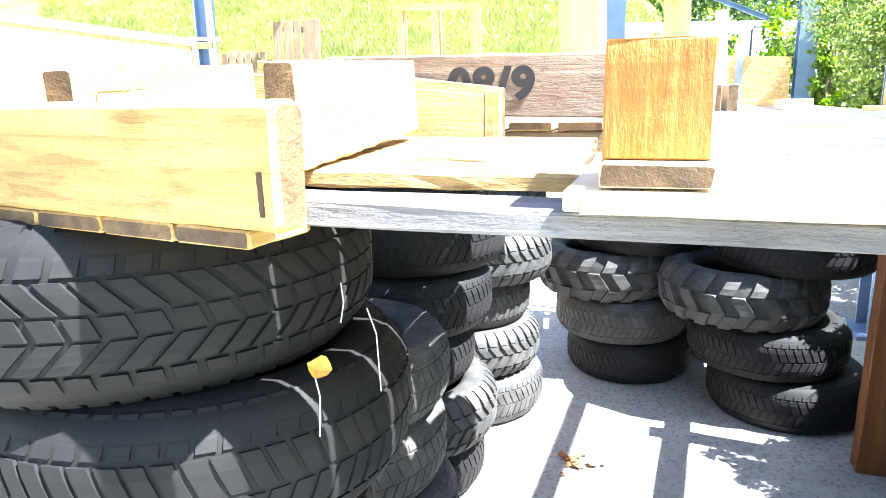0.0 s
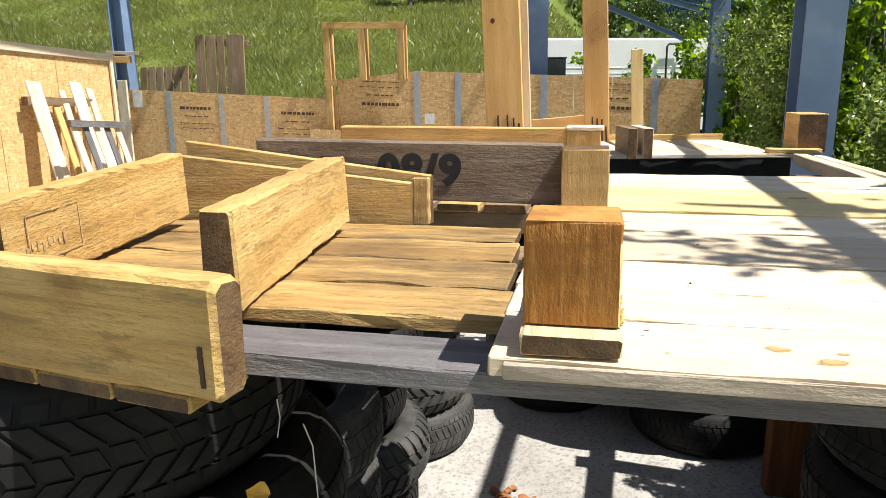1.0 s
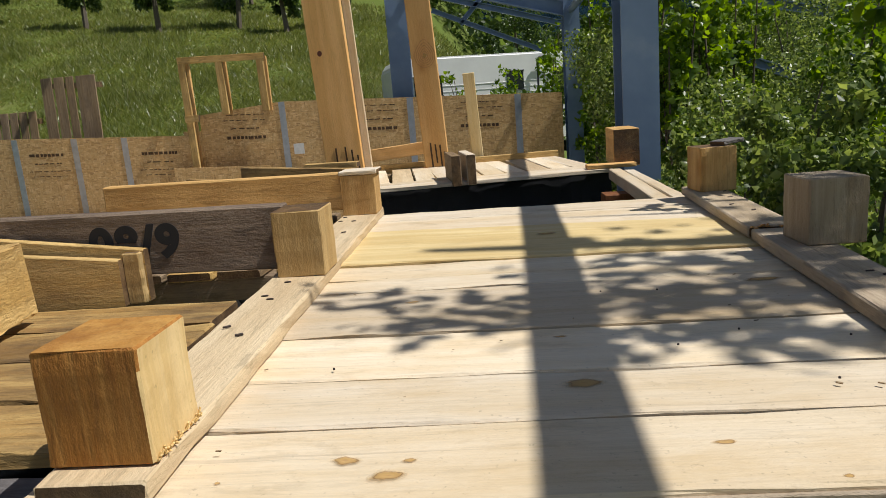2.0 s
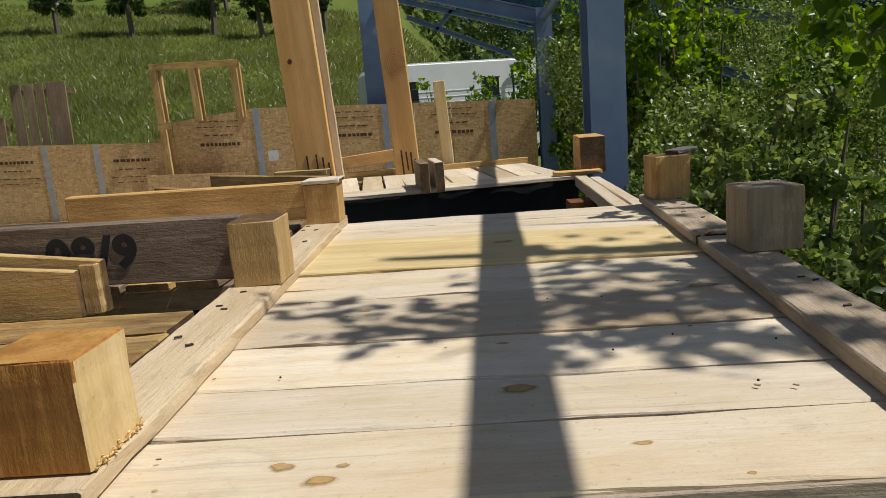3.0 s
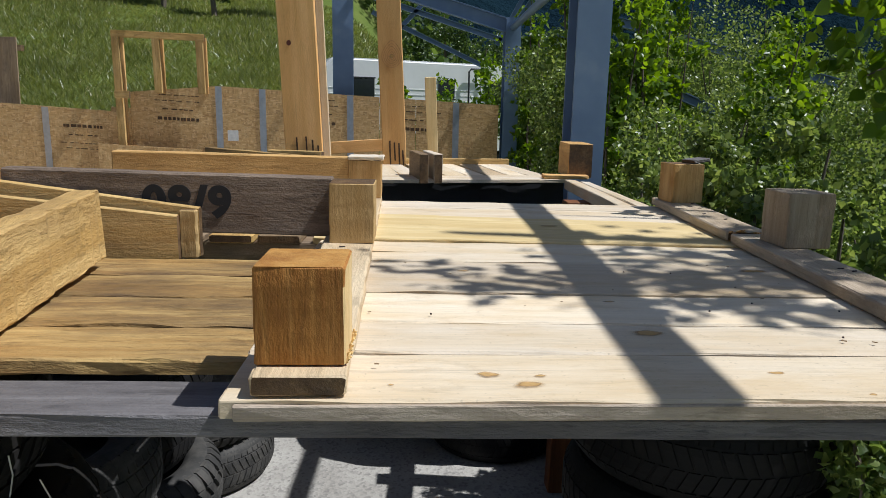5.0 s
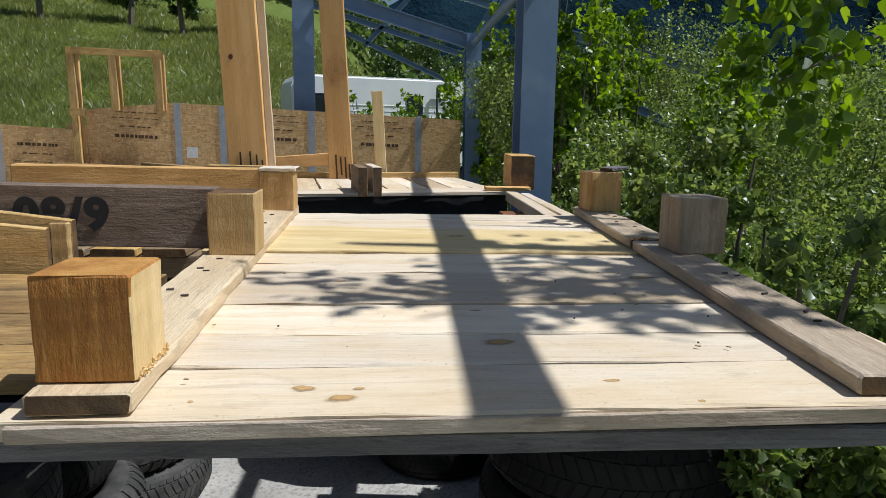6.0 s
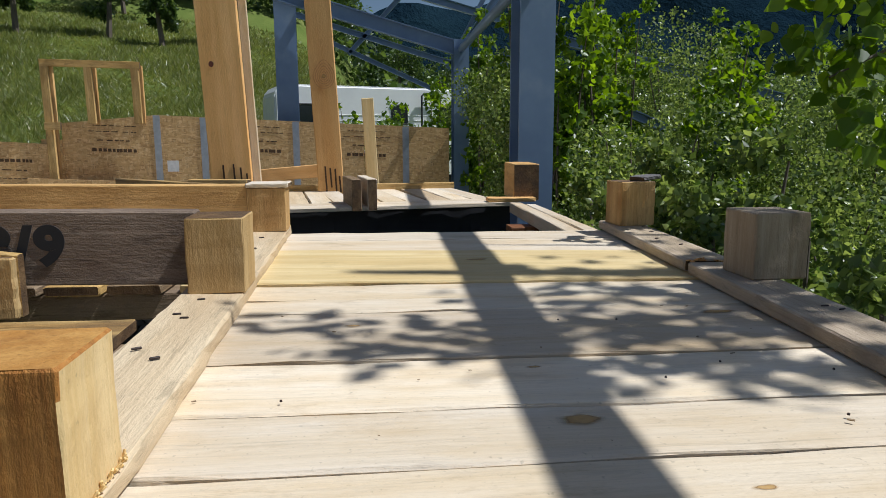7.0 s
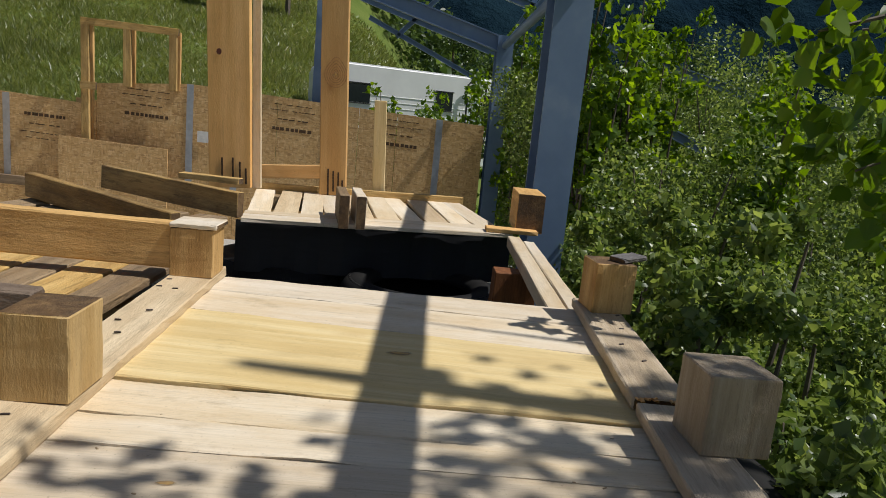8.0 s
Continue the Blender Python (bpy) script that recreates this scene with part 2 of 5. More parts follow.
OSB = osb()
STEEL = steel()
RUBBER = rubber("black_rubber", (0.0070, 0.0067, 0.0068), (0.018, 0.0155, 0.013))
RUBBER_DUSTY = rubber("dusty_rubber", (0.04, 0.039, 0.037), (0.135, 0.125, 0.11))
CONCRETE = concrete()
LEAF = leafy("shrub_leaf", (0.055, 0.100, 0.022), (0.27, 0.335, 0.095), None, 0.46)
LEAF_LIGHT = leafy("poplar_leaf", (0.065, 0.125, 0.014), (0.19, 0.29, 0.040), None, 0.55)
LEAF_FAR = leafy("far_tree_leaf", (0.030, 0.060, 0.016), (0.11, 0.165, 0.042))
BLADE = leafy("grass_blade", (0.095, 0.125, 0.028), (0.225, 0.245, 0.075), (0.50, 0.46, 0.27))
MEADOW = meadow()
MOUNTAIN = forest_hill()
GALV = plain("galvanised_strap", (0.42, 0.45, 0.50), 0.4, 0.6)
INK = plain("black_stamp_ink", (0.02, 0.02, 0.022), 0.8)
STAMP = plain("faded_stamp", (0.40, 0.28, 0.14), 0.8, spread=0.5, scale=80.0)
PRINT = plain("faded_print", (0.10, 0.055, 0.025), 0.8)
PAPER = plain("white_paper", (0.75, 0.74, 0.70), 0.8)
CAMPER = plain("white_camper_shell", (0.86, 0.86, 0.85), 0.35, spread=0.05, scale=2.0)
RUBBERSEAL = plain("dark_trim", (0.03, 0.03, 0.035), 0.5)
GLASS = plain("dark_window_glass", (0.02, 0.025, 0.03), 0.08)
BARK = plain("bark", (0.13, 0.105, 0.08), 0.9, spread=0.4, scale=30.0)
NAIL = plain("rusty_nail", (0.06, 0.045, 0.04), 0.6, 0.6)
TWINE = plain("white_twine", (0.62, 0.60, 0.55), 0.9)
DRYLEAF = plain("dry_leaf", (0.30, 0.12, 0.04), 0.8, spread=0.4)
YELLOWLEAF = plain("yellow_dry_leaf", (0.62, 0.36, 0.06), 0.7, spread=0.3)
SPLIT = plain("dark_split", (0.06, 0.03, 0.012), 0.8)


def knot_wood():
    """Rings of a knot that fade into the board round it."""
    m, t, b = nodes_of("knot_wood", 0.65, 0.0, 0.2)
    tc = t.nodes.new("ShaderNodeTexCoord")
    info = t.nodes.new("ShaderNodeObjectInfo")
    shift = node(t, "ShaderNodeVectorMath")
    shift.operation = 'ADD'
    t.links.new(tc.outputs["Object"], shift.inputs[0])
    t.links.new(info.outputs["Random"], shift.inputs[1])
    n = node(t, "ShaderNodeTexNoise", Scale=1.6, Detail=5.0)
    t.links.new(shift.outputs[0], n.inputs["Vector"])
    ln = node(t, "ShaderNodeVectorMath")
    ln.operation = 'LENGTH'
    t.links.new(tc.outputs["Object"], ln.inputs[0])
    add = node(t, "ShaderNodeMath")
    add.operation = 'MULTIPLY_ADD'
    t.links.new(n.outputs["Fac"], add.inputs[0])
    add.inputs[1].default_value = 0.75
    t.links.new(ln.outputs["Value"], add.inputs[2])
    c = ramp(t, add.outputs[0], [(0.0, (0.40, 0.20, 0.06)), (0.45, (0.64, 0.40, 0.13)), (0.70, (0.46, 0.28, 0.10)), (0.75, (0.20, 0.11, 0.04)), (0.80, (0.52, 0.36, 0.17)), (1.0, (0.68, 0.53, 0.33))])
    a = ramp(t, add.outputs[0], [(0.30, (0.55, 0.55, 0.55)), (0.74, (0.78, 0.78, 0.78)), (0.86, (0.3, 0.3, 0.3)), (1.15, (0, 0, 0))])
    t.links.new(c, b.inputs["Base Color"])
    t.links.new(a, b.inputs["Alpha"])
    return m


KNOT = knot_wood()
RING = plain("dark_growth_ring", (0.46, 0.235, 0.085), 0.7, spread=0.35, scale=60.0)
HOLE = plain("dark_knot_heart", (0.13, 0.035, 0.02), 0.7)
# near-black that stands in for shade between the pallets
GAPSHADE = plain("black_gap_shade", (0.012, 0.013, 0.018), 0.7)

# ---- building helpers ----
def thing(name, at, label="", category="", group="", kind=""):
    ob = new(name)
    ob.empty_display_size = 0.05
    ob.matrix_basis = at if isinstance(at, Matrix) else Matrix.Translation(at)
    return tagged(ob, label, category, group, kind)


def full_pose(ob):
    m = ob.matrix_basis.copy()
    while ob.parent:
        ob = ob.parent
        m = ob.matrix_basis @ m
    return m


def part(name, data, material, parent=None, label="", at=None):
    """A bmesh or mesh as one object, at the plan pose 'at', under its thing or part."""
    if isinstance(data, bmesh.types.BMesh):
        me = bpy.data.meshes.new(name)
        data.to_mesh(me)
        data.free()
    else:
        me = data
    if material and not me.materials:
        me.materials.append(material)
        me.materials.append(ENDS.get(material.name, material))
    ob = new(name, me)
    at = at or Matrix()
    if parent:
        ob.parent = parent
        ob.matrix_basis = full_pose(parent).inverted() @ at
    else:
        ob.matrix_basis = at
    return tagged(ob, label)


def lumber(length, width, thick, seed=0, bevel=0.003, steps=6, wear=0.0015):
    """A sawn board along x, centred, with eased and slightly uneven edges."""
    rng = random.Random(seed)
    bm = bmesh.new()
    w, h = width / 2, thick / 2
    b = min(bevel, h * 0.45)
    rings = []
    xs = [-length / 2, -length / 2 + b] + [length * (k / steps - 0.5) for k in range(1, steps)] + [length / 2 - b, length / 2]
    for k, x in enumerate(xs):
        inset = b * 0.7 if k in (0, len(xs) - 1) else 0
        ring = []
        for y, z in ((-w + b, -h), (w - b, -h), (w, -h + b), (w, h - b), (w - b, h), (-w + b, h), (-w, h - b), (-w, -h + b)):
            jy, jz = rng.uniform(-wear, wear), rng.uniform(-wear, wear) * 0.5
            sy, sz = (1 if y > 0 else -1), (1 if z > 0 else -1)
            ring.append(bm.verts.new((x, y - sy * inset + jy, z - sz * inset + jz)))
        rings.append(ring)
    for a, c in zip(rings, rings[1:]):
        for k in range(8):
            bm.faces.new((a[k], a[(k + 1) % 8], c[(k + 1) % 8], c[k]))
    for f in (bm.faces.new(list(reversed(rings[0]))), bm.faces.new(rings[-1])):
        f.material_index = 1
    bmesh.ops.recalc_face_normals(bm, faces=bm.faces)
    return bm


def along(p0, p1, roll=0.0):
    """The pose whose x axis runs from p0 to p1, with z as near up as can be, centred between them."""
    p0, p1 = Vector(p0), Vector(p1)
    x = (p1 - p0).normalized()
    up = Vector((0, 0, 1)) if abs(x.z) < 0.95 else Vector((0, 1, 0))
    y = up.cross(x).normalized()
    z = x.cross(y)
    m = Matrix((x, y, z)).transposed().to_4x4()
    m.translation = (p0 + p1) / 2
    return m @ Matrix.Rotation(radians(roll), 4, 'X')


SEED = [0]


def board(name, p0, p1, width, thick, material, parent=None, label="", roll=0.0, bevel=0.003, steps=6, wear=0.0015):
    """A board between two end points on its centre line; width lies level and thick upright, until rolled."""
    SEED[0] += 1
    length = (Vector(p1) - Vector(p0)).length
    return part(name, lumber(length, width, thick, SEED[0], bevel, steps, wear), material, parent, label, along(p0, p1, roll))


def tube(points, radius, sides=8):
    """A round bar along a line of points, tapering where radius is a list."""
    bm = bmesh.new()
    pts = [Vector(p) for p in points]
    radii = radius if isinstance(radius, (list, tuple)) else [radius] * len(pts)
    rings = []
    for k, p in enumerate(pts):
        d = (pts[min(k + 1, len(pts) - 1)] - pts[max(k - 1, 0)]).normalized()
        a = d.orthogonal().normalized()
        c = d.cross(a)
        rings.append([bm.verts.new(p + radii[k] * (math.cos(q) * a + math.sin(q) * c)) for q in (2 * math.pi * j / sides for j in range(sides))])
    for r, s in zip(rings, rings[1:]):
        for j in range(sides):
            bm.faces.new((r[j], r[(j + 1) % sides], s[(j + 1) % sides], s[j]))
    bm.faces.new(rings[0])
    bm.faces.new(rings[-1])
    bmesh.ops.recalc_face_normals(bm, faces=bm.faces)
    return bm


def tilted(p0, p1, width, depth, flange=0.014, web=0.010):
    """An I-section along x between two points (length from them), web upright."""
    length = (Vector(p1) - Vector(p0)).length
    bm = bmesh.new()
    for sy, sz, cy, cz in ((width, flange, 0, depth / 2 - flange / 2), (width, flange, 0, -depth / 2 + flange / 2), (web, depth - 2 * flange, 0, 0)):
        bmesh.ops.create_cube(bm, size=1.0, matrix=Matrix.Translation((0, cy, cz)) @ Matrix.Diagonal((length, sy, sz, 1)))
    return bm

def upright_board(name, foot, head, width, thick, material, parent=None, label="", across=(1, 0, 0)):
    """A board that stands with its broad face to the front."""
    f, h = Vector(foot), Vector(head)
    x = (h - f).normalized()
    y = Vector(across)
    y = (y - x * y.dot(x)).normalized()
    z = x.cross(y)
    m = Matrix((x, y, z)).transposed().to_4x4()
    m.translation = (f + h) / 2
    SEED[0] += 1
    return part(name, lumber((h - f).length, width, thick, SEED[0], min(0.004, thick * 0.3), 10, min(0.0015, thick * 0.2)), material, parent, label, m)


H = 1.15          # top of the pallet decks above the slab

# ---- ground, slab, hill, mountains ----
def ground_height(x, y):
    rise = max(0.0, y - 10.6)
    side = 1.0 / (1.0 + math.exp((x + 0.5) / 1.6))
    z = rise * 0.235 * side * (1.0 + max(0.0, -x - 8) * 0.012)
    z = min(z, 11 * side + 3)
    z += min(max(0.0, y - 45), 45) * 0.22 * side
    return SLAB + z + 0.12 * noise.noise((x * 0.3, y * 0.3, 0)) * min(1, rise)


def build_ground():
    xs = [-400, -200, -100, -60] + [x * 2.0 for x in range(-22, 23)] + [60, 100, 200, 400]
    ys = [-60, -20, -8, -3, 0, 3, 6, 8, 9, 10] + [10.6 + k * 1.2 for k in range(40)] + [62, 70, 85, 110, 160, 240, 400]
    bm = bmesh.new()
    grid = [[bm.verts.new((x, y, ground_height(x, y) - 0.03)) for x in xs] for y in ys]
    for r, s in zip(grid, grid[1:]):
        for k in range(len(xs) - 1):
            bm.faces.new((r[k], r[k + 1], s[k + 1], s[k]))
    for f in bm.faces:
        f.smooth = True
    return tagged(part("ground", bm, MEADOW), "sloping green meadow ground with wild grass", "ground", kind="structure")


build_ground()
slab = bmesh.new()
bmesh.ops.create_cube(slab, size=1.0, matrix=Matrix.Translation((-3.6, 2.5, SLAB - 0.05)) @ Matrix.Diagonal((11.4, 15.0, 0.1, 1)))
tagged(part("floor", slab, CONCRETE), "rough grey concrete slab with coarse aggregate", "floor", kind="structure")


def ridge(name, y, x0, x1, heights, seed):
    bm = bmesh.new()
    rows = []
    n = 120
    for k in range(n + 1):
        u = k / n
        x = x0 + (x1 - x0) * u
        p = u * (len(heights) - 1)
        i = min(int(p), len(heights) - 2)
        f = p - i
        f = f * f * (3 - 2 * f)
        top = heights[i] * (1 - f) + heights[i + 1] * f + 5 * noise.noise((x * 0.03, seed, 0)) + 2.0 * noise.noise((x * 0.2, seed, 3))
        rows.append([bm.verts.new((x, y + 60 * (1 - j / 6) * -1 + 20 * noise.noise((x * 0.02, j, seed)), -5 + (top + 5) * (j / 6) ** 0.8)) for j in range(7)] + [bm.verts.new((x, y + 120, -5))])
    for r, s in zip(rows, rows[1:]):
        for j in range(7):
            f = bm.faces.new((r[j], s[j], s[j + 1], r[j + 1]))
            f.smooth = True
    return tagged(part(name, bm, MOUNTAIN), "dark wooded mountain ridge, tinted blue by haze, far behind the yard", "mountain", kind="structure")


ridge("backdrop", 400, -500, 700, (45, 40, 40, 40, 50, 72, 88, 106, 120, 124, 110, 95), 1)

# ---- pallets ----
def nails(parent, places, z):
    for x, y in places:
        bm = bmesh.new()
        bmesh.ops.create_cone(bm, cap_ends=True, segments=8, radius1=0.0016, radius2=0.0013, depth=0.002, matrix=Matrix.Translation((0, 0, 0.0005)))
        part("nail", bm, NAIL, parent, at=Matrix.Translation((x, y, z)))


def block(parent, x0, x1, y0, y1, z0, z1, material=BLOCKWOOD, turn=0.0):
    """A sawn block with upright grain, set on a runner."""
    SEED[0] += 1
    m = Matrix.Translation(((x0 + x1) / 2, (y0 + y1) / 2, (z0 + z1) / 2)) @ Matrix.Rotation(radians(turn), 4, 'Z') @ Matrix.Rotation(radians(-90), 4, 'Y')
    ob = part("block", lumber(z1 - z0, y1 - y0, x1 - x0, SEED[0], 0.0022, 5, 0.0014), material, parent, at=m)
    # sunlight painted on: faces towards +x get the paler wood
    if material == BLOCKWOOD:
        ob.data.materials.append(LITBLOCK_AND_SPLINTERS)
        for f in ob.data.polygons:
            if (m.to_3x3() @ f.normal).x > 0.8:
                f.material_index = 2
    return ob


KNOTDISC = bpy.data.meshes.new("knot")
KNOTDISC.from_pydata([(0, 0, 0)] + [(1.3 * math.cos(q), 1.3 * math.sin(q), 0) for q in (2 * math.pi * k / 24 for k in range(24))], [], [(0, 1 + k, 1 + (k + 1) % 24) for k in range(24)])


def knot(parent, m, a, b):
    """A flat oval knot at the pose m."""
    part("knot", KNOTDISC, KNOT, parent, at=m @ Matrix.Diagonal((a * 1.5, b * 1.5, 1, 1)))


def growth_ring(parent, m, a, b, w):
    """A thin pointed ring of grain round a knot."""
    vs = []
    for k in range(28):
        q = 2 * math.pi * k / 28
        tip = 1.0 + 0.35 * max(0.0, math.sin(q)) ** 6
        vs += [(a * math.cos(q), b * tip * math.sin(q), 0), ((a + w) * math.cos(q), (b + w) * tip * math.sin(q), 0)]
    me = bpy.data.meshes.new("growth_ring")
    me.from_pydata(vs, [], [(2 * k, 2 * k + 1, (2 * k + 3) % 56, (2 * k + 2) % 56) for k in range(28)])
    part("growth_ring", me, RING, parent, at=m)


def staples(parent, places, z, turn):
    for x, y in places:
        part("staple", lumber(0.012, 0.0035, 0.003, 3, 0.001, 2, 0.0002), NAIL, parent, at=pose(x, y, z + 0.001, 0, 0, turn + random.uniform(-25, 25)))


def tapered(name, x0, x1, left, right, z, thick, material, parent, bevel=0.0025, wear=0.0022):
    """A deck board along x whose two ends span different stretches of y."""
    SEED[0] += 1
    p0, p1 = Vector((x0, sum(left) / 2, z)), Vector((x1, sum(right) / 2, z))
    length, w0, w1 = (p1 - p0).length, left[1] - left[0], right[1] - right[0]
    bm = lumber(length, (w0 + w1) / 2, thick, SEED[0], bevel, 14, wear)
    for v in bm.verts:
        v.co.y *= (w0 + (w1 - w0) * (v.co.x / length + 0.5)) * 2 / (w0 + w1)
    return part(name, bm, material, parent, at=along(p0, p1))


def right_pallet():
    t = thing("wooden_pallet", (0.53, 0.77, H - 0.022), "upturned pale pine pallet with square blocks on its runners", "pallet")
    joints = ((-0.012, -0.012), (0.138, 0.128), (0.270, 0.243), (0.428, 0.405), (0.672, 0.640), (0.757, 0.722), (0.884, 0.830), (1.282, 1.150), (1.440, 1.365), (1.567, 1.517))
    lifts = (0.0, 0.0016, 0.0030, 0.0060, 0.0072, 0.0064, 0.0120, 0.0098, 0.0115)
    for k, ((l0, r0), (l1, r1)) in enumerate(zip(joints, joints[1:])):
        tapered("deck_board", -0.012, 1.07, (l0 + 0.0018, l1 - 0.0018), (r0 + 0.0018, r1 - 0.0018), H - 0.011 + lifts[k], 0.022, SALLOW if k == 6 else PINE, t)
    for x, y, a, b, lift in ((0.285, 0.063, 0.017, 0.010, 0), (0.330, 0.032, 0.021, 0.013, 0), (0.347, 0.059, 0.009, 0.006, 0), (0.171, 0.031, 0.004, 0.003, 0), (0.530, 0.216, 0.030, 0.014, 1), (0.639, 0.068, 0.014, 0.006, 0),
                             (0.718, 0.002, 0.006, 0.004, 0), (0.874, 0.595, 0.036, 0.016, 3), (0.296, 0.581, 0.016, 0.006, 3), (0.521, 0.376, 0.012, 0.006, 2), (0.56, 1.08, 0.03, 0.012, 6)):
        knot(t, Matrix.Translation((x, y, H + 0.0010 + lifts[lift])), a, b)
    board("bark_edge", (0.004, -0.0132, H - 0.013), (1.068, -0.0132, H - 0.013), 0.006, 0.018, BLEACHED, t, "rough brown sawn edge", steps=16, bevel=0.0015, wear=0.0008)
    board("runner", (0.072, -0.006, H + 0.014), (0.057, 1.57, H + 0.024), 0.104, 0.024, DRYPINE, t, steps=30, wear=0.002)
    board("runner", (0.948, 0.0, H + 0.014), (1.004, 0.868, H + 0.023), 0.10, 0.024, BLEACHED, t)
    board("runner", (1.004, 0.885, H + 0.024), (1.046, 1.53, H + 0.026), 0.10, 0.024, BLEACHED, t)
    crack = random.Random(31)
    for k in range(12):
        u = crack.uniform(-0.045, 0.045)
        board("splinter", (1.004 + u, 0.89, H + 0.034), (1.004 + u + crack.uniform(-0.004, 0.004), 0.872 + crack.uniform(-0.008, 0.004), H + 0.036 + crack.uniform(-0.004, 0.006)), crack.uniform(0.003, 0.008), 0.003, ORANGE, t, steps=1, bevel=0.0006, wear=0.0004)
    block(t, 0.021, 0.121, 0.022, 0.122, H + 0.0265, H + 0.139)
    block(t, 0.028, 0.121, 0.718, 0.822, H + 0.031, H + 0.155, TAN)
    block(t, 0.010, 0.110, 1.432, 1.528, H + 0.036, H + 0.150, FIR)
    block(t, 0.985, 1.087, 0.692, 0.794, H + 0.034, H + 0.151, GREYBLOCK, 1)
    block(t, 1.006, 1.106, 1.40, 1.498, H + 0.038, H + 0.158, FIR, 5)
    board("offcut", (1.065, 1.43, H + 0.165), (1.135, 1.48, H + 0.168), 0.05, 0.012, GREYWOOD, t)
    board("offcut", (0.008, 1.48, H + 0.157), (0.118, 1.48, H + 0.157), 0.10, 0.012, PINE, t)
    staples(t, [(0.039, 0.422), (0.072, 0.381), (0.044, 0.588), (0.060, 0.565), (0.058, 0.679)], H + 0.030, 10)
    staples(t, [(0.064, 1.012), (0.067, 1.155), (0.036, 1.082), (0.022, 1.334), (0.060, 1.325), (0.022, 1.400)], H + 0.0345, 10)
    staples(t, [(0.988, 0.359), (1.000, 0.516), (1.012, 0.494), (0.986, 0.650), (0.975, 0.20), (0.990, 0.25)], H + 0.0305, 10)
    staples(t, [(1.072, 1.387), (1.016, 1.166), (1.033, 1.071), (1.050, 1.279)], H + 0.037, 10)
    nails(t, [(0.15 + random.random() * 0.75, 0.03 + random.random() * 0.60) for k in range(7)], H + 0.0065)
    rng = random.Random(4)
    for k in range(44):
        y = 0.024 + 0.098 * rng.random()
        board("splinter", (0.121, y, H + 0.028), (0.121 + rng.uniform(0.002, 0.006), y + rng.uniform(-0.004, 0.004), H + 0.028 + rng.uniform(0.001, 0.010)), 0.0024, 0.0018, LITBLOCK_AND_SPLINTERS, t, steps=1, bevel=0.0004, wear=0.0002)
    return t


right_pallet()

front = board("support_plank", (-1.4, 0.080, H - 0.036), (1.25, 0.032, H - 0.040), 0.10, 0.026, GREYWOOD, None, steps=24, wear=0.002)
tagged(front, "long weathered grey plank lying on tyre stacks under the pallets", "plank")
for y in (0.58, 1.38):
    tagged(board("support_plank", (-1.4, y, H - 0.036), (1.12, y, H - 0.036), 0.10, 0.026, OLDWOOD), "old brown plank carrying the pallets on the tyres", "plank")


def left_pallet():
    t = thing("wooden_pallet", (-0.6, 0.36, H - 0.022), "upturned yellow pine pallet with tall edge-set stringers", "pallet")
    y = 0.112
    for k, w in enumerate((0.14, 0.155, 0.155, 0.14)):
        board("deck_board", (-1.35, y + w / 2, H - 0.012), (-0.012 - 0.012 * k, y + w / 2, H - 0.012), w - 0.011, 0.021, WEATHERED, t, steps=26, wear=0.003)
        y += w
    board("stringer", (-0.361, 0.075, H + 0.066), (-0.408, 0.615, H + 0.082), 0.045, 0.132, YELLOW, t, bevel=0.0035, steps=30, wear=0.0028)
    board("stringer", (-0.72, 0.10, H + 0.066), (-0.770, 0.63, H + 0.085), 0.045, 0.132, YELLOW, t, bevel=0.0035, steps=30, wear=0.0028)
    board("stringer", (-1.25, 0.10, H + 0.066), (-1.30, 0.66, H + 0.066), 0.045, 0.132, YELLOW, t, bevel=0.0035, steps=30, wear=0.0028)
    m = along((-0.72, 0.10, H + 0.066), (-0.770, 0.63, H + 0.085)) @ Matrix.Translation((-0.16, -0.0232, 0)) @ Matrix.Rotation(radians(90), 4, 'X')
    rng = random.Random(9)
    bm = bmesh.new()
    for u, v, w, h in ((-0.0, 0.035, 0.12, 0.002), (0.0, -0.035, 0.12, 0.002), (-0.06, 0, 0.002, 0.07), (0.06, 0, 0.002, 0.07), (-0.10, 0, 0.002, 0.08)):
        bmesh.ops.create_cube(bm, size=1.0, matrix=Matrix.Translation((u, v, 0)) @ Matrix.Diagonal((w, h, 0.0008, 1)))
    for k in range(10):
        bmesh.ops.create_cube(bm, size=1.0, matrix=Matrix.Translation((-0.09 + k * 0.012, -0.012 + rng.uniform(-0.004, 0.004), 0)) @ Matrix.Diagonal((0.005, rng.uniform(0.008, 0.018), 0.0008, 1)))
    part("stamp_mark", bm, STAMP, t, "faint unreadable stamp", m)
    return t


left_pallet()


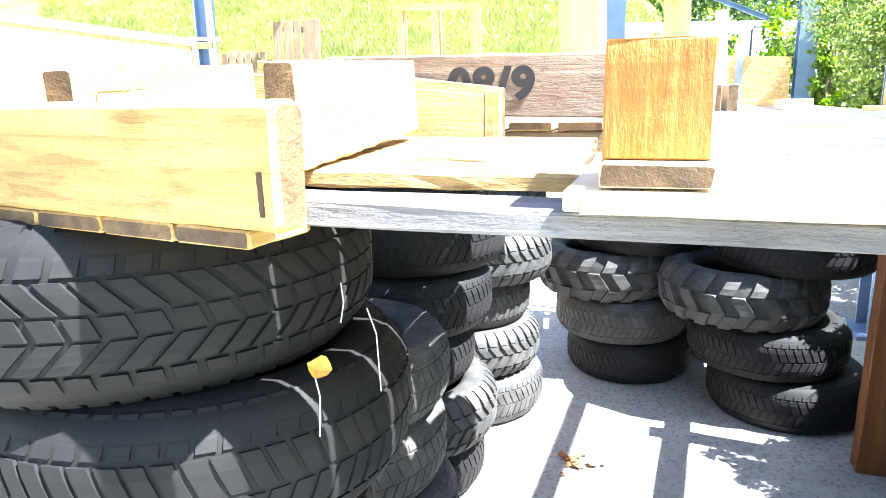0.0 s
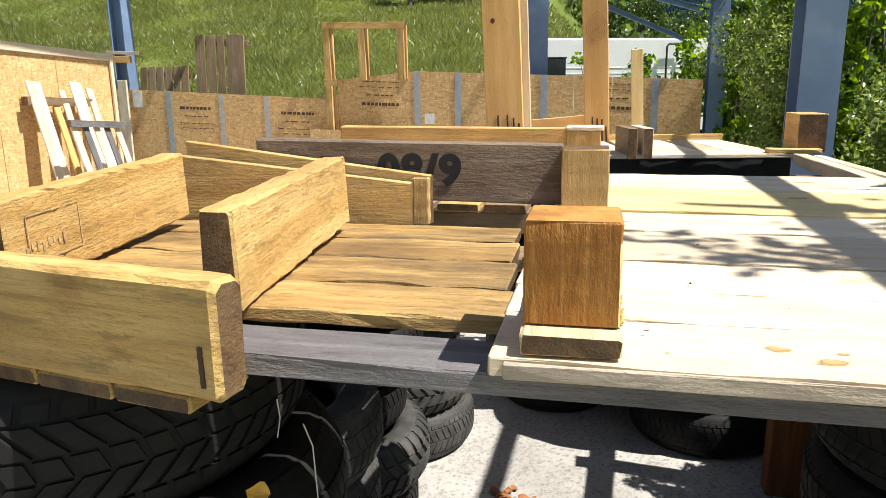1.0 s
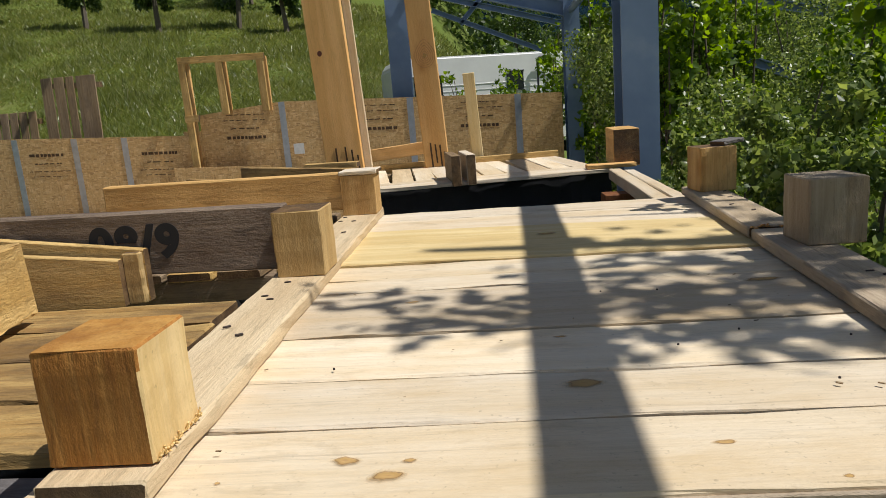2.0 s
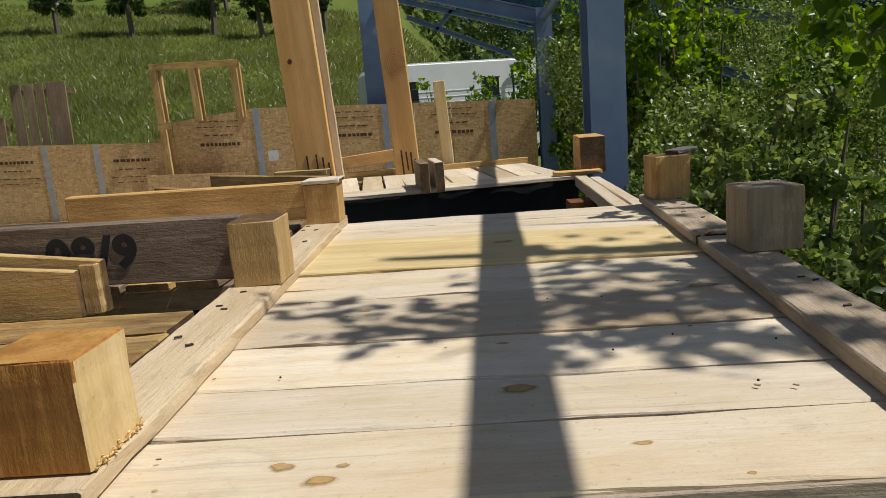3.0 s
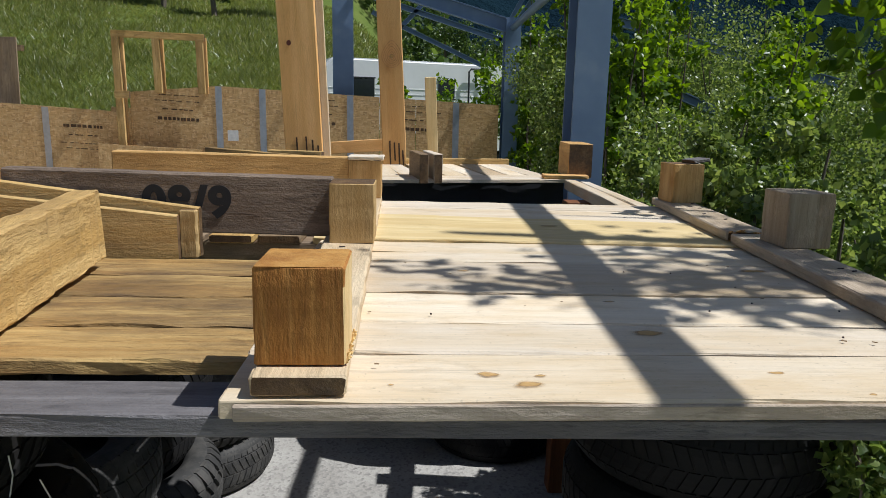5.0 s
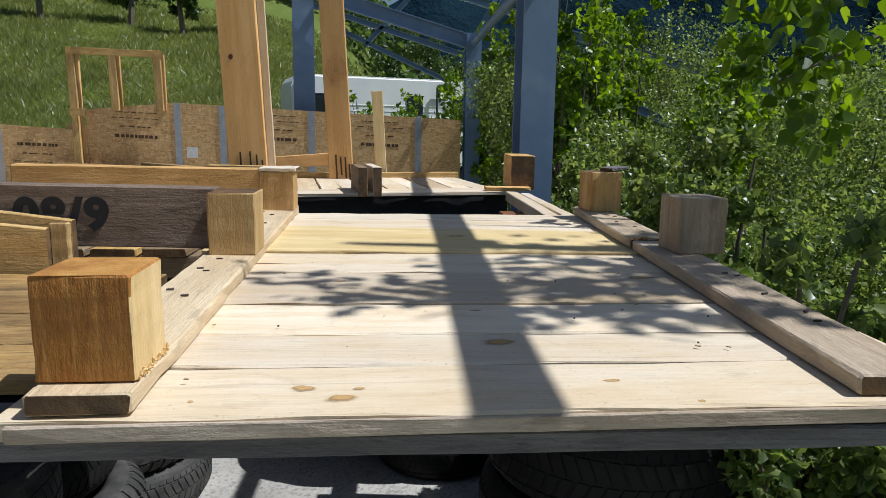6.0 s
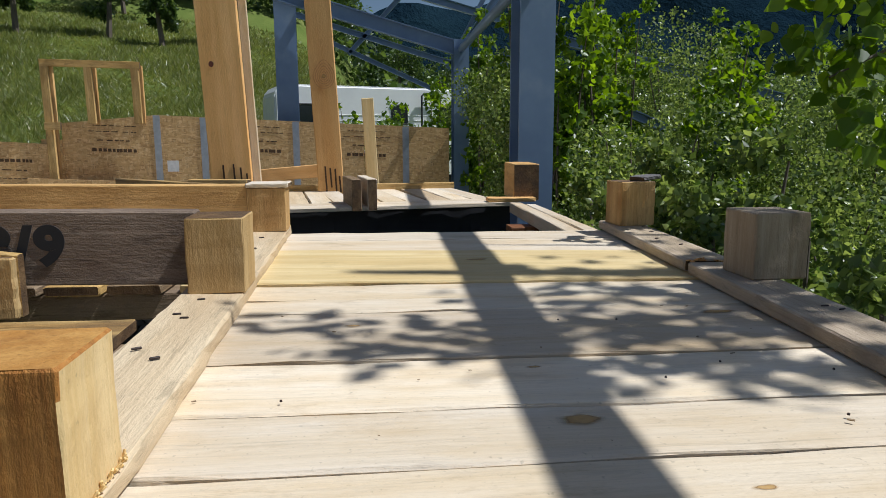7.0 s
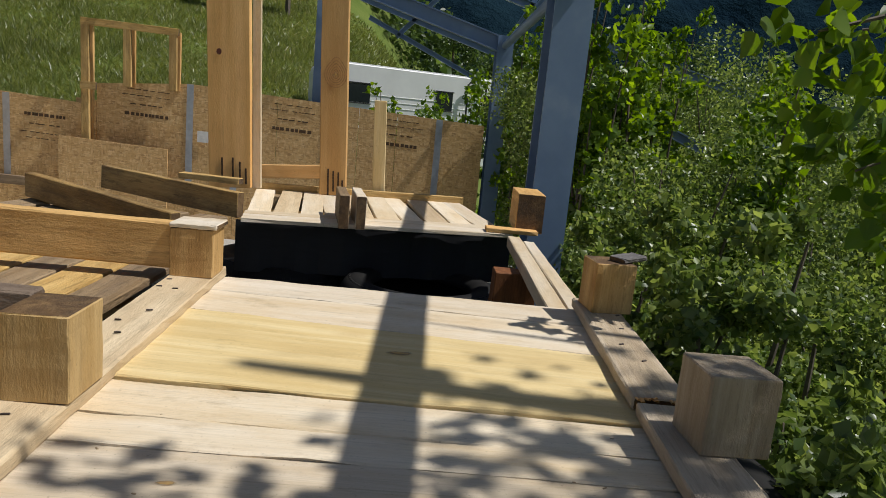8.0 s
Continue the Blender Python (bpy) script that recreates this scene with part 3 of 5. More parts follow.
def sheet(p0, p1, low0, top0, low1, top1, thick):
    """An upright board between two plan points whose height changes along it."""
    p0, p1 = Vector((*p0, 0)), Vector((*p1, 0))
    L = (p1 - p0).length
    bm = bmesh.new()
    rows = []
    for k in range(7):
        f = k / 6
        lo, hi = low0 + (low1 - low0) * f, top0 + (top1 - top0) * f
        rows.append([bm.verts.new((L * f, y, z)) for y, z in ((-thick / 2, lo), (thick / 2, lo), (thick / 2, hi - 0.002), (thick / 2 - 0.002, hi), (-thick / 2 + 0.002, hi), (-thick / 2, hi - 0.002))])
    for r, s in zip(rows, rows[1:]):
        for j in range(6):
            bm.faces.new((r[j], r[(j + 1) % 6], s[(j + 1) % 6], s[j]))
    for f in (bm.faces.new(rows[0]), bm.faces.new(rows[-1])):
        f.material_index = 1
    bmesh.ops.recalc_face_normals(bm, faces=bm.faces)
    m = along(p0, p1)
    m.translation = p0
    return bm, m


def box_side():
    t = thing("crate_side", (-0.6, 0.72, H), "two yellow boards nailed into a low sloping crate side", "crate")
    for p0, p1, top0, top1 in (((-0.83, 0.785), (-0.250, 0.775), H + 0.166, H + 0.094), ((-0.86, 0.745), (-0.285, 0.740), H + 0.140, H + 0.082)):
        bm, m = sheet(p0, p1, H - 0.01, top0, H - 0.01, top1, 0.02)
        part("side_board", bm, YELLOW, t, at=m)
    board("end_post", (-0.268, 0.755, H - 0.01), (-0.268, 0.755, H + 0.092), 0.035, 0.018, TAN, t)
    return t


box_side()


def front_pallet():
    t = thing("wooden_pallet", (-0.7, -0.03, H - 0.05), "pallet edge with a pale yellow stringer and board ends below", "pallet")
    p, q = Vector((-0.266, -0.072, 0)), Vector((-1.215, 0.085, 0))
    d = (q - p).normalized()
    back = Vector((-d.y, d.x, 0)) * -1
    if back.y < 0:
        back = -back
    board("stringer", p + Vector((0, 0, H + 0.026)), q + Vector((0, 0, H + 0.026)), 0.045, 0.128, YELLOW, t, bevel=0.007, steps=26, wear=0.002)
    upright_board("split", (-0.291, -0.0915, H - 0.022), (-0.292, -0.0915, H + 0.022), 0.006, 0.003, SPLIT, t)
    u = 0.045
    rng = random.Random(5)
    while u < 0.95:
        w = rng.uniform(0.075, 0.13)
        a = p + d * (u + w / 2) + Vector((0, 0, H - 0.049)) - back * 0.018
        board("deck_board", a, a + back * 0.10, w - 0.004, 0.02, YELLOW, t, steps=3)
        u += w
    return t


front_pallet()


def lettering(body, size, at, material, parent):
    cu = bpy.data.curves.new("stamp", 'FONT')
    cu.body, cu.size, cu.extrude = body, size, 0.0006
    cu.space_character, cu.offset = 1.10, 0.0042
    cu.align_x = 'CENTER'
    tmp = new("stamp", cu)
    bpy.context.view_layer.update()
    me = bpy.data.meshes.new_from_object(tmp.evaluated_get(bpy.context.evaluated_depsgraph_get()))
    bpy.data.objects.remove(tmp)
    return part("stamp", me, material, parent, "black stamped number", at @ Matrix.Diagonal((1.08, 1, 1, 1)))


def back_pallet():
    t = thing("wooden_pallet", (-0.4, 1.05, H), "pallet with a grey numbered stringer and an orange one", "pallet")
    s1 = board("stringer", (-0.672, 0.825, H + 0.105), (0.026, 0.825, H + 0.093), 0.04, 0.130, BEAMWOOD, t, "weathered grey-brown stringer stamped 08/9", bevel=0.004)
    lettering("08/9", 0.090, Matrix.Translation((-0.285, 0.8035, H + 0.072)) @ Matrix.Rotation(radians(90), 4, 'X'), INK, s1)
    board("stringer", (-0.70, 1.462, H + 0.113), (0.014, 1.462, H + 0.105), 0.045, 0.108, FIR, t, bevel=0.004)
    x = -0.75
    for k in range(7):
        board("deck_board", (x, 0.86, H + 0.010), (x + 0.02, 1.60, H + 0.014), 0.098, 0.02, YELLOW if k % 2 else OLDWOOD, t)
        x += 0.108
    board("runner", (-0.72, 0.93, H - 0.028), (0.0, 0.93, H - 0.028), 0.09, 0.05, OLDWOOD, t)
    return t


back_pallet()


def angled_beams():
    t = thing("wooden_pallet", (-0.6, 2.6, H - 0.06), "worn pallet with two slanting grey-brown stringers", "pallet")
    board("stringer", (-1.03, 2.80, H + 0.02), (-0.23, 2.20, H + 0.005), 0.04, 0.10, WEATHERED, t)
    board("stringer", (-0.93, 3.28, H + 0.02), (-0.17, 2.86, H + 0.0), 0.04, 0.11, WEATHERED, t)
    board("cleat", (-0.62, 3.46, H + 0.04), (-0.30, 3.40, H + 0.04), 0.06, 0.03, YELLOW, t)
    for k in range(5):
        a = Vector((-1.10 + k * 0.17, 2.28 - 0.03 * k, H - 0.05))
        board("deck_board", a, a + Vector((0.16, 0.62, 0)), 0.13, 0.02, OLDWOOD, t)
    return t


angled_beams()


def far_pallet():
    t = thing("wooden_pallet", (0.5, 3.0, H - 0.07), "pale pallet lying beyond a dark gap", "pallet")
    a, b = Vector((-0.16, 2.83, H - 0.06)), Vector((1.06, 3.02, H - 0.06))
    d = (b - a).normalized()
    n = Vector((-d.y, d.x, 0))
    off = 0.0
    for k, w in enumerate((0.13, 0.10)):
        board("deck_board", a + n * (off + w / 2), b + n * (off + w / 2), w - 0.006, 0.02, PINE, t, steps=8)
        off += w
    for k in range(10):
        p = a + d * (0.06 + 0.123 * k) + n * 0.245 + Vector((0, 0, -0.004))
        board("slat", p, p + n * 0.86 + d * (0.02 if k % 3 else -0.01), 0.116 if k % 2 else 0.108, 0.018, DRYPINE if k % 3 == 1 else PINE, t)
    for off in (0.30, 1.02):
        board("bearer", a + n * off - Vector((0, 0, 0.055)), b + n * off - Vector((0, 0, 0.055)), 0.08, 0.08, OLDWOOD, t)
    # the left stringer's shade is put in by giving it the darker wood
    for u in (0.44, 0.515):
        p = a + d * u - n * 0.02
        board("stringer", p + Vector((0, 0, 0.066)), p + n * 0.34 + Vector((0, 0, 0.066)), 0.045, 0.15, PINE if u > 0.5 else OLDWOOD, t)
    board("stringer", (1.140, 3.08, H + 0.045), (1.155, 3.40, H + 0.045), 0.130, 0.185, FIR, t)
    board("runner", b - d * 0.12 + n * 0.06 + Vector((0, 0, 0.022)), b + d * 0.12 + n * 0.02 + Vector((0, 0, 0.022)), 0.09, 0.02, ORANGE, t)
    board("back_rail", a + n * 1.13 + Vector((0, 0, 0.012)), b + n * 1.09 + Vector((0, 0, 0.012)), 0.03, 0.06, YELLOW, t)
    return t


far_pallet()
# added sheet: paints the gap's deep shade black, no real cover hangs here
gap_shade = bmesh.new()
bmesh.ops.create_grid(gap_shade, x_segments=24, y_segments=6, size=0.5)
for v in gap_shade.verts:
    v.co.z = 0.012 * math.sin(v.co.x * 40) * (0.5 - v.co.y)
tagged(part("tarpaulin", gap_shade, GAPSHADE, None, at=Matrix.Translation((0.43, 3.06, H - 0.20)) @ Matrix.Rotation(radians(9), 4, 'Z') @ Matrix.Rotation(radians(90), 4, 'X') @ Matrix.Diagonal((1.3, 0.24, 1, 1))), "added black sheet standing in for the deep shade between pallets", "tarpaulin")
edge = thing("edge_beam", (0.98, 2.0, H - 0.05), "pale split edge beam beside the dark gap", "beam")
board("beam", (0.980, 1.54, H - 0.045), (1.045, 2.90, H - 0.065), 0.055, 0.05, PINE, edge, steps=8)
board("strip", (1.034, 1.54, H - 0.040), (1.092, 2.78, H - 0.062), 0.048, 0.05, PINE, edge, steps=8)

# ---- upright planks ----
wide = tagged(upright_board("upright_plank", (-0.467, 3.865, H - 0.052), (-0.552, 3.865, 3.0), 0.235, 0.05, ORANGE), "broad orange fir plank standing upright with split foot", "plank")
narrow = tagged(upright_board("upright_plank", (0.111, 3.93, H - 0.052), (0.022, 3.93, 3.0), 0.154, 0.05, ORANGE), "narrow orange fir plank standing upright with large knot", "plank")
tagged(upright_board("upright_plank", (-0.330, 3.92, H - 0.052), (-0.412, 3.93, 3.0), 0.05, 0.02, PINE), "thin pale torn batten behind the broad plank", "batten")
facing = Matrix.Rotation(radians(90), 4, 'X')
knot(wide, Matrix.Translation((-0.553, 3.8385, 1.845)) @ facing, 0.018, 0.018)
for k, r in enumerate((0.016, 0.026, 0.037, 0.048, 0.060)):
    growth_ring(narrow, Matrix.Translation((0.086, 3.9028, 1.785)) @ facing, r, r * 1.15, 0.0048)
knot(narrow, Matrix.Translation((0.086, 3.9031, 1.785)) @ facing, 0.016, 0.018)
heart = bpy.data.meshes.new("knot_heart")
heart.from_pydata([(0.014 * math.cos(q), 0.017 * math.sin(q), 0) for q in (2 * math.pi * k / 14 for k in range(14))], [], [tuple(range(14))])
part("knot_heart", heart, HOLE, wide, at=Matrix.Translation((-0.553, 3.8380, 1.845)) @ facing)
for x, z, l in ((-0.53, 1.20, 0.13), (-0.47, 1.21, 0.12), (-0.43, 1.20, 0.10), (-0.395, 1.17, 0.09)):
    upright_board("split", (x + 0.02, 3.8375, z - l / 2), (x + 0.014, 3.8375, z + l / 2), 0.010, 0.003, SPLIT, wide)
for x, z, l in ((0.09, 1.17, 0.16), (0.12, 1.18, 0.12), (0.15, 1.15, 0.17), (0.175, 1.14, 0.10)):
    upright_board("split", (x - 0.006, 3.9025, z - l / 2), (x - 0.013, 3.9025, z + l / 2), 0.010, 0.003, SPLIT, narrow)
tagged(board("cross_board", (-0.36, 4.03, H + 0.036), (0.12, 4.03, H + 0.074), 0.03, 0.08, ORANGE), "short yellow board between the two uprights", "board")
tagged(upright_board("stick", (0.44, 4.10, SLAB), (0.342, 4.10, 1.668), 0.075, 0.03, SALLOW), "speckled yellow batten standing upright", "batten")

# ---- steel shed frame ----
def column(name, x, y, z1, w, parent=None, turn=3.0):
    t = thing(name, pose(x, y, SLAB, 0, 0, turn), "blue-grey painted steel shed column", "column")
    bm = tilted((0, 0, 0), (z1, 0, 0), w, w)
    part("shaft", bm, STEEL, t, at=pose(x, y, SLAB, 0, 0, turn) @ Matrix.Translation((0, 0, z1 / 2)) @ Matrix.Rotation(radians(-90), 4, 'Y') @ Matrix.Rotation(radians(90), 4, 'X'))
    bm = bmesh.new()
    bmesh.ops.create_cube(bm, size=1.0, matrix=Matrix.Translation((0, 0, 0.012)) @ Matrix.Diagonal((w * 1.6, w * 1.6, 0.024, 1)))
    part("base_plate", bm, STEEL, t, at=pose(x, y, SLAB, 0, 0, turn))
    return t


def girder(name, p0, p1, w, d, label="blue-grey painted steel beam of the shed frame"):
    ob = part(name, tilted(p0, p1, w, d), STEEL, None, at=along(p0, p1))
    return tagged(ob, label, "beam")


column("steel_column", 1.432, 4.22, 3.1, 0.235)
column("steel_column", 1.68, 9.60, 3.1, 0.215)
column("steel_column", -0.745, 9.85, 4.6, 0.29)
column("steel_column", -7.36, 9.64, 5.0, 0.24, turn=90)
column("steel_column", 3.8, 6.1, 2.0, 0.14)
tagged(part("eave_tube", tube([(1.231, -4.0, 2.56), (1.50, 4.0, 2.56), (1.68, 9.5, 2.62)], 0.047, 12), STEEL), "round blue-grey steel eave tube between the columns", "beam")
girder("rafter", (1.66, 9.6, 2.63), (-0.9, 9.6, 3.36), 0.12, 0.20)

for x, z in ((-0.64, 3.27), (-2.97, 4.0), (-5.08, 4.7)):
    tagged(part("purlin", tube([(x, 4.5, z), (x + 0.25, 10.3, z)], 0.06, 10), STEEL), "blue-grey steel purlin under the open sky", "beam")
girder("strut", (1.74, 9.6, 2.66), (2.40, 9.6, 3.60), 0.10, 0.12)
girder("rafter", (-0.9, 9.6, 3.36), (-7.4, 9.6, 5.4), 0.12, 0.20)

# ---- strand board walls ----
def panel(parent, corners, thick=0.018, name="panel"):
    """A sheet of strand board from two lower corners and two heights."""
    (x0, y0), (x1, y1), zb0, zt0, zb1, zt1 = corners
    m = along((x0, y0, 0), (x1, y1, 0))
    m.translation = (x0, y0, 0)
    L = math.hypot(x1 - x0, y1 - y0)
    bm = bmesh.new()
    vs = []
    for z in (-thick / 2, thick / 2):
        vs.append([bm.verts.new(v) for v in ((0, zb0, z), (L, zb1, z), (L, zt1, z), (0, zt0, z))])
    a, b = vs
    bm.faces.new(list(reversed(a)))
    bm.faces.new(b)
    for k in range(4):
        bm.faces.new((a[k], a[(k + 1) % 4], b[(k + 1) % 4], b[k]))
    bmesh.ops.recalc_face_normals(bm, faces=bm.faces)
    return part(name, bm, OSB, parent, at=m @ Matrix.Rotation(radians(90), 4, 'X'))


def bars(parent, x, y, z, slope=-0.04, scale=1.0, flip=1):
    """Rows of faded print that cannot be read: a heavy line and thinner ones."""
    for dz, w, h in ((0, 0.42, 0.055), (0.10 * flip, 0.30, 0.02), (0.19 * flip, 0.46, 0.014), (0.25 * flip, 0.40, 0.014)):
        u = -w / 2
        rng = random.Random(int(x * 100 + dz * 1000))
        bm = bmesh.new()
        while u < w / 2:
            s = rng.uniform(0.03, 0.06) if h > 0.03 else rng.uniform(0.02, 0.09)
            bmesh.ops.create_cube(bm, size=1.0, matrix=Matrix.Translation((u * scale, 0, u * slope * scale)) @ Matrix.Diagonal((s * 0.75 * scale, 0.002, h * 0.6 * scale, 1)))
            u += s
        part("print_bar", bm, PRINT, parent, at=Matrix.Translation((x, y, z - dz * scale)))


def top_of(x):
    return 1.61 + (x + 3.69) * 0.085 if x < -2.465 else 1.714 - (x + 2.465) * 0.046


def back_wall():
    t = tagged(thing("wall_north", (-1.2, 9.5, 0.0)), "strand board fence panels joined by galvanised straps", "wall", kind="structure")
    xs = [-3.69, -2.465, -1.855, -1.30, -0.62, -0.20, 0.32, 0.895, 1.515]
    panel(t, ((-3.96, 9.5), (-3.695, 9.5), 0.35, 1.40, 0.35, 1.39))
    for x0, x1 in zip(xs, xs[1:]):
        panel(t, ((x0, 9.5), (x1 - 0.006, 9.5), SLAB, top_of(x0), SLAB, top_of(x1)))
    for x in (-2.465, -1.855, -0.62, 0.895):
        upright_board("strap", (x, 9.485, 0.30), (x, 9.485, top_of(x) - 0.005), 0.09, 0.004, GALV, t)
    for x in (-3.02, -1.07, 0.37):
        bars(t, x, 9.489, top_of(x) - 0.42, scale=1.3, flip=-1)
    xs = [-7.9, -6.51, -5.60, -4.84, -3.78]
    for x0, x1 in zip(xs, xs[1:]):
        panel(t, ((x0, 9.45), (x1 - 0.006, 9.45), SLAB, 1.515 - (x0 + 7.1) * 0.055, SLAB, 1.515 - (x1 + 7.1) * 0.055))
    for x in (-6.51, -5.60, -4.84):
        upright_board("strap", (x, 9.435, 0.30), (x, 9.435, 1.505 - (x + 7.1) * 0.055), 0.09, 0.004, GALV, t)
    for x in (-6.04, -4.33):
        bars(t, x, 9.439, 1.515 - (x + 7.1) * 0.055 - 0.24, scale=1.25)
    board("sill_board", (-7.2, 9.3, 0.30), (-4.2, 9.3, 0.24), 0.05, 0.12, OLDWOOD, t)
    panel(t, ((-4.05, 9.2), (-2.65, 9.2), 0.05, 0.90, 0.05, 0.84))
    return t


back_wall()


def side_wall():
    t = tagged(thing("wall_west", (-6.6, 6.5, 0)), "tall bright strand board side wall with timber cap", "wall", kind="structure")
    ys = [1.0, 2.3, 3.6, 4.9, 6.2, 7.2, 8.28]
    for y0, y1 in zip(ys, ys[1:]):
        panel(t, ((-6.6, y0), (-6.6, y1 - 0.008), 0.05, 2.03 - (y0 - 6) * 0.035, 0.05, 2.03 - (y1 - 6) * 0.035))
    board("cap_board", (-6.57, 1.0, 2.19), (-6.57, 8.28, 1.94), 0.03, 0.10, PINE, t, steps=10)
    for y in (8.22,):
        board("batten", (-6.56, y, 0.1), (-6.56, y, 2.03 - (y - 6) * 0.035), 0.03, 0.06, PINE, t)
    return t


side_wall()


def standing_frame():
    t = thing("timber_frame", (-3.4, 9.4, 0.7), "open timber door frame of three posts and a rail", "frame")
    for x, z0 in ((-3.80, 0.8), (-3.26, 1.6), (-2.67, 1.6)):
        upright_board("post", (x, 9.42, z0), (x - 0.01, 9.42, 2.37), 0.10, 0.05, YELLOW, t)
        upright_board("post", (x + 0.045, 9.50, z0), (x + 0.04, 9.50, 2.36), 0.05, 0.05, ORANGE, t)
    board("rail", (-3.86, 9.42, 2.385), (-2.61, 9.42, 2.355), 0.05, 0.09, YELLOW, t)
    board("short_rail", (-3.84, 9.36, 1.57), (-3.64, 9.36, 1.57), 0.05, 0.10, YELLOW, t)
    return t


standing_frame()


def slat_pallet(name, x0, x1, y, z0, z1, widths, label, lean=0.1):
    t = thing(name, ((x0 + x1) / 2, y, z0), label, "pallet")
    total = sum(widths)
    x = x0
    for w in widths:
        w = w / total * (x1 - x0)
        upright_board("slat", (x + w / 2, y, z0), (x + w / 2 - 0.02, y + lean, z1), w * 0.82, 0.022, OLDWOOD, t)
        x += w
    for z in (z0 + 0.15, z1 - 0.12):
        back = y + lean * (z - z0) / (z1 - z0) + 0.06
        board("stringer", (x0, back, z), (x1, back, z - 0.03), 0.09, 0.08, OLDWOOD, t)
    return t


slat_pallet("wooden_pallet", -6.35, -5.43, 10.0, 1.2, 2.36, (0.22, 0.2, 0.16, 0.38), "grey-brown slatted pallet standing behind the board fence")
slat_pallet("wooden_pallet", -7.33, -6.42, 9.9, 1.1, 1.88, (0.15, 0.15, 0.15, 0.15, 0.15, 0.15), "low slatted pallet standing behind the board fence")


def leaning_pallets():
    t = thing("wooden_pallet", (-6.02, 6.9, 0.2), "pale slatted pallet leaning on the side wall", "pallet")
    for y, w, m, top in ((6.55, 0.22, PINE, 1.60), (6.85, 0.10, YELLOW, 1.42), (7.0, 0.10, PINE, 1.5), (7.25, 0.20, PINE, 1.6), (7.5, 0.12, PINE, 1.52)):
        upright_board("slat", (-5.87, y - 0.1, SLAB), (-6.46, y + 0.08, top), w, 0.025, m, t, across=(0, 1, 0))
    board("stringer", (-6.44, 6.45, 1.38), (-6.44, 7.55, 1.34), 0.09, 0.10, OLDWOOD, t)
    s = thing("wooden_pallet", (-5.62, 6.8, 0.2), "small grey slatted pallet leaning on another pallet", "pallet")
    for k in range(5):
        y = 6.45 + k * 0.19
        upright_board("slat", (-5.34, y - 0.1, SLAB), (-5.84, y, 1.13 - k * 0.015), 0.10, 0.02, PINE if k % 2 == 0 else GREYWOOD, s, across=(0, 1, 0))
    board("stringer", (-5.79, 6.35, 1.12), (-5.79, 7.30, 1.06), 0.05, 0.08, GREYWOOD, s)


leaning_pallets()
tagged(upright_board("stick", (-7.22, 9.30, SLAB), (-7.20, 9.30, 1.66), 0.15, 0.04, PINE), "pale batten standing against the fence corner", "batten")
shelf = thing("cleat_stack", (-7.4, 9.2, 1.9), "short timber cleats nailed across the column", "cleat")
board("cleat", (-7.55, 9.47, 2.10), (-6.95, 9.47, 2.07), 0.06, 0.05, PINE, shelf)
board("cleat", (-7.53, 9.47, 1.99), (-7.13, 9.47, 1.98), 0.06, 0.10, ORANGE, shelf)
paper = bmesh.new()
bmesh.ops.create_cube(paper, size=1.0, matrix=Matrix.Diagonal((0.17, 0.003, 0.26, 1)))
tagged(part("notice", paper, PAPER, None, at=Matrix.Translation((-7.06, 9.437, 1.37))), "blank white paper notice on the board fence", "paper")
tagpaper = bmesh.new()
bmesh.ops.create_cube(tagpaper, size=1.0, matrix=Matrix.Diagonal((0.15, 0.003, 0.15, 1)))
tagged(part("notice", tagpaper, PAPER, None, at=Matrix.Translation((-2.28, 9.475, 1.03))), "small white paper tag on the board fence", "paper")

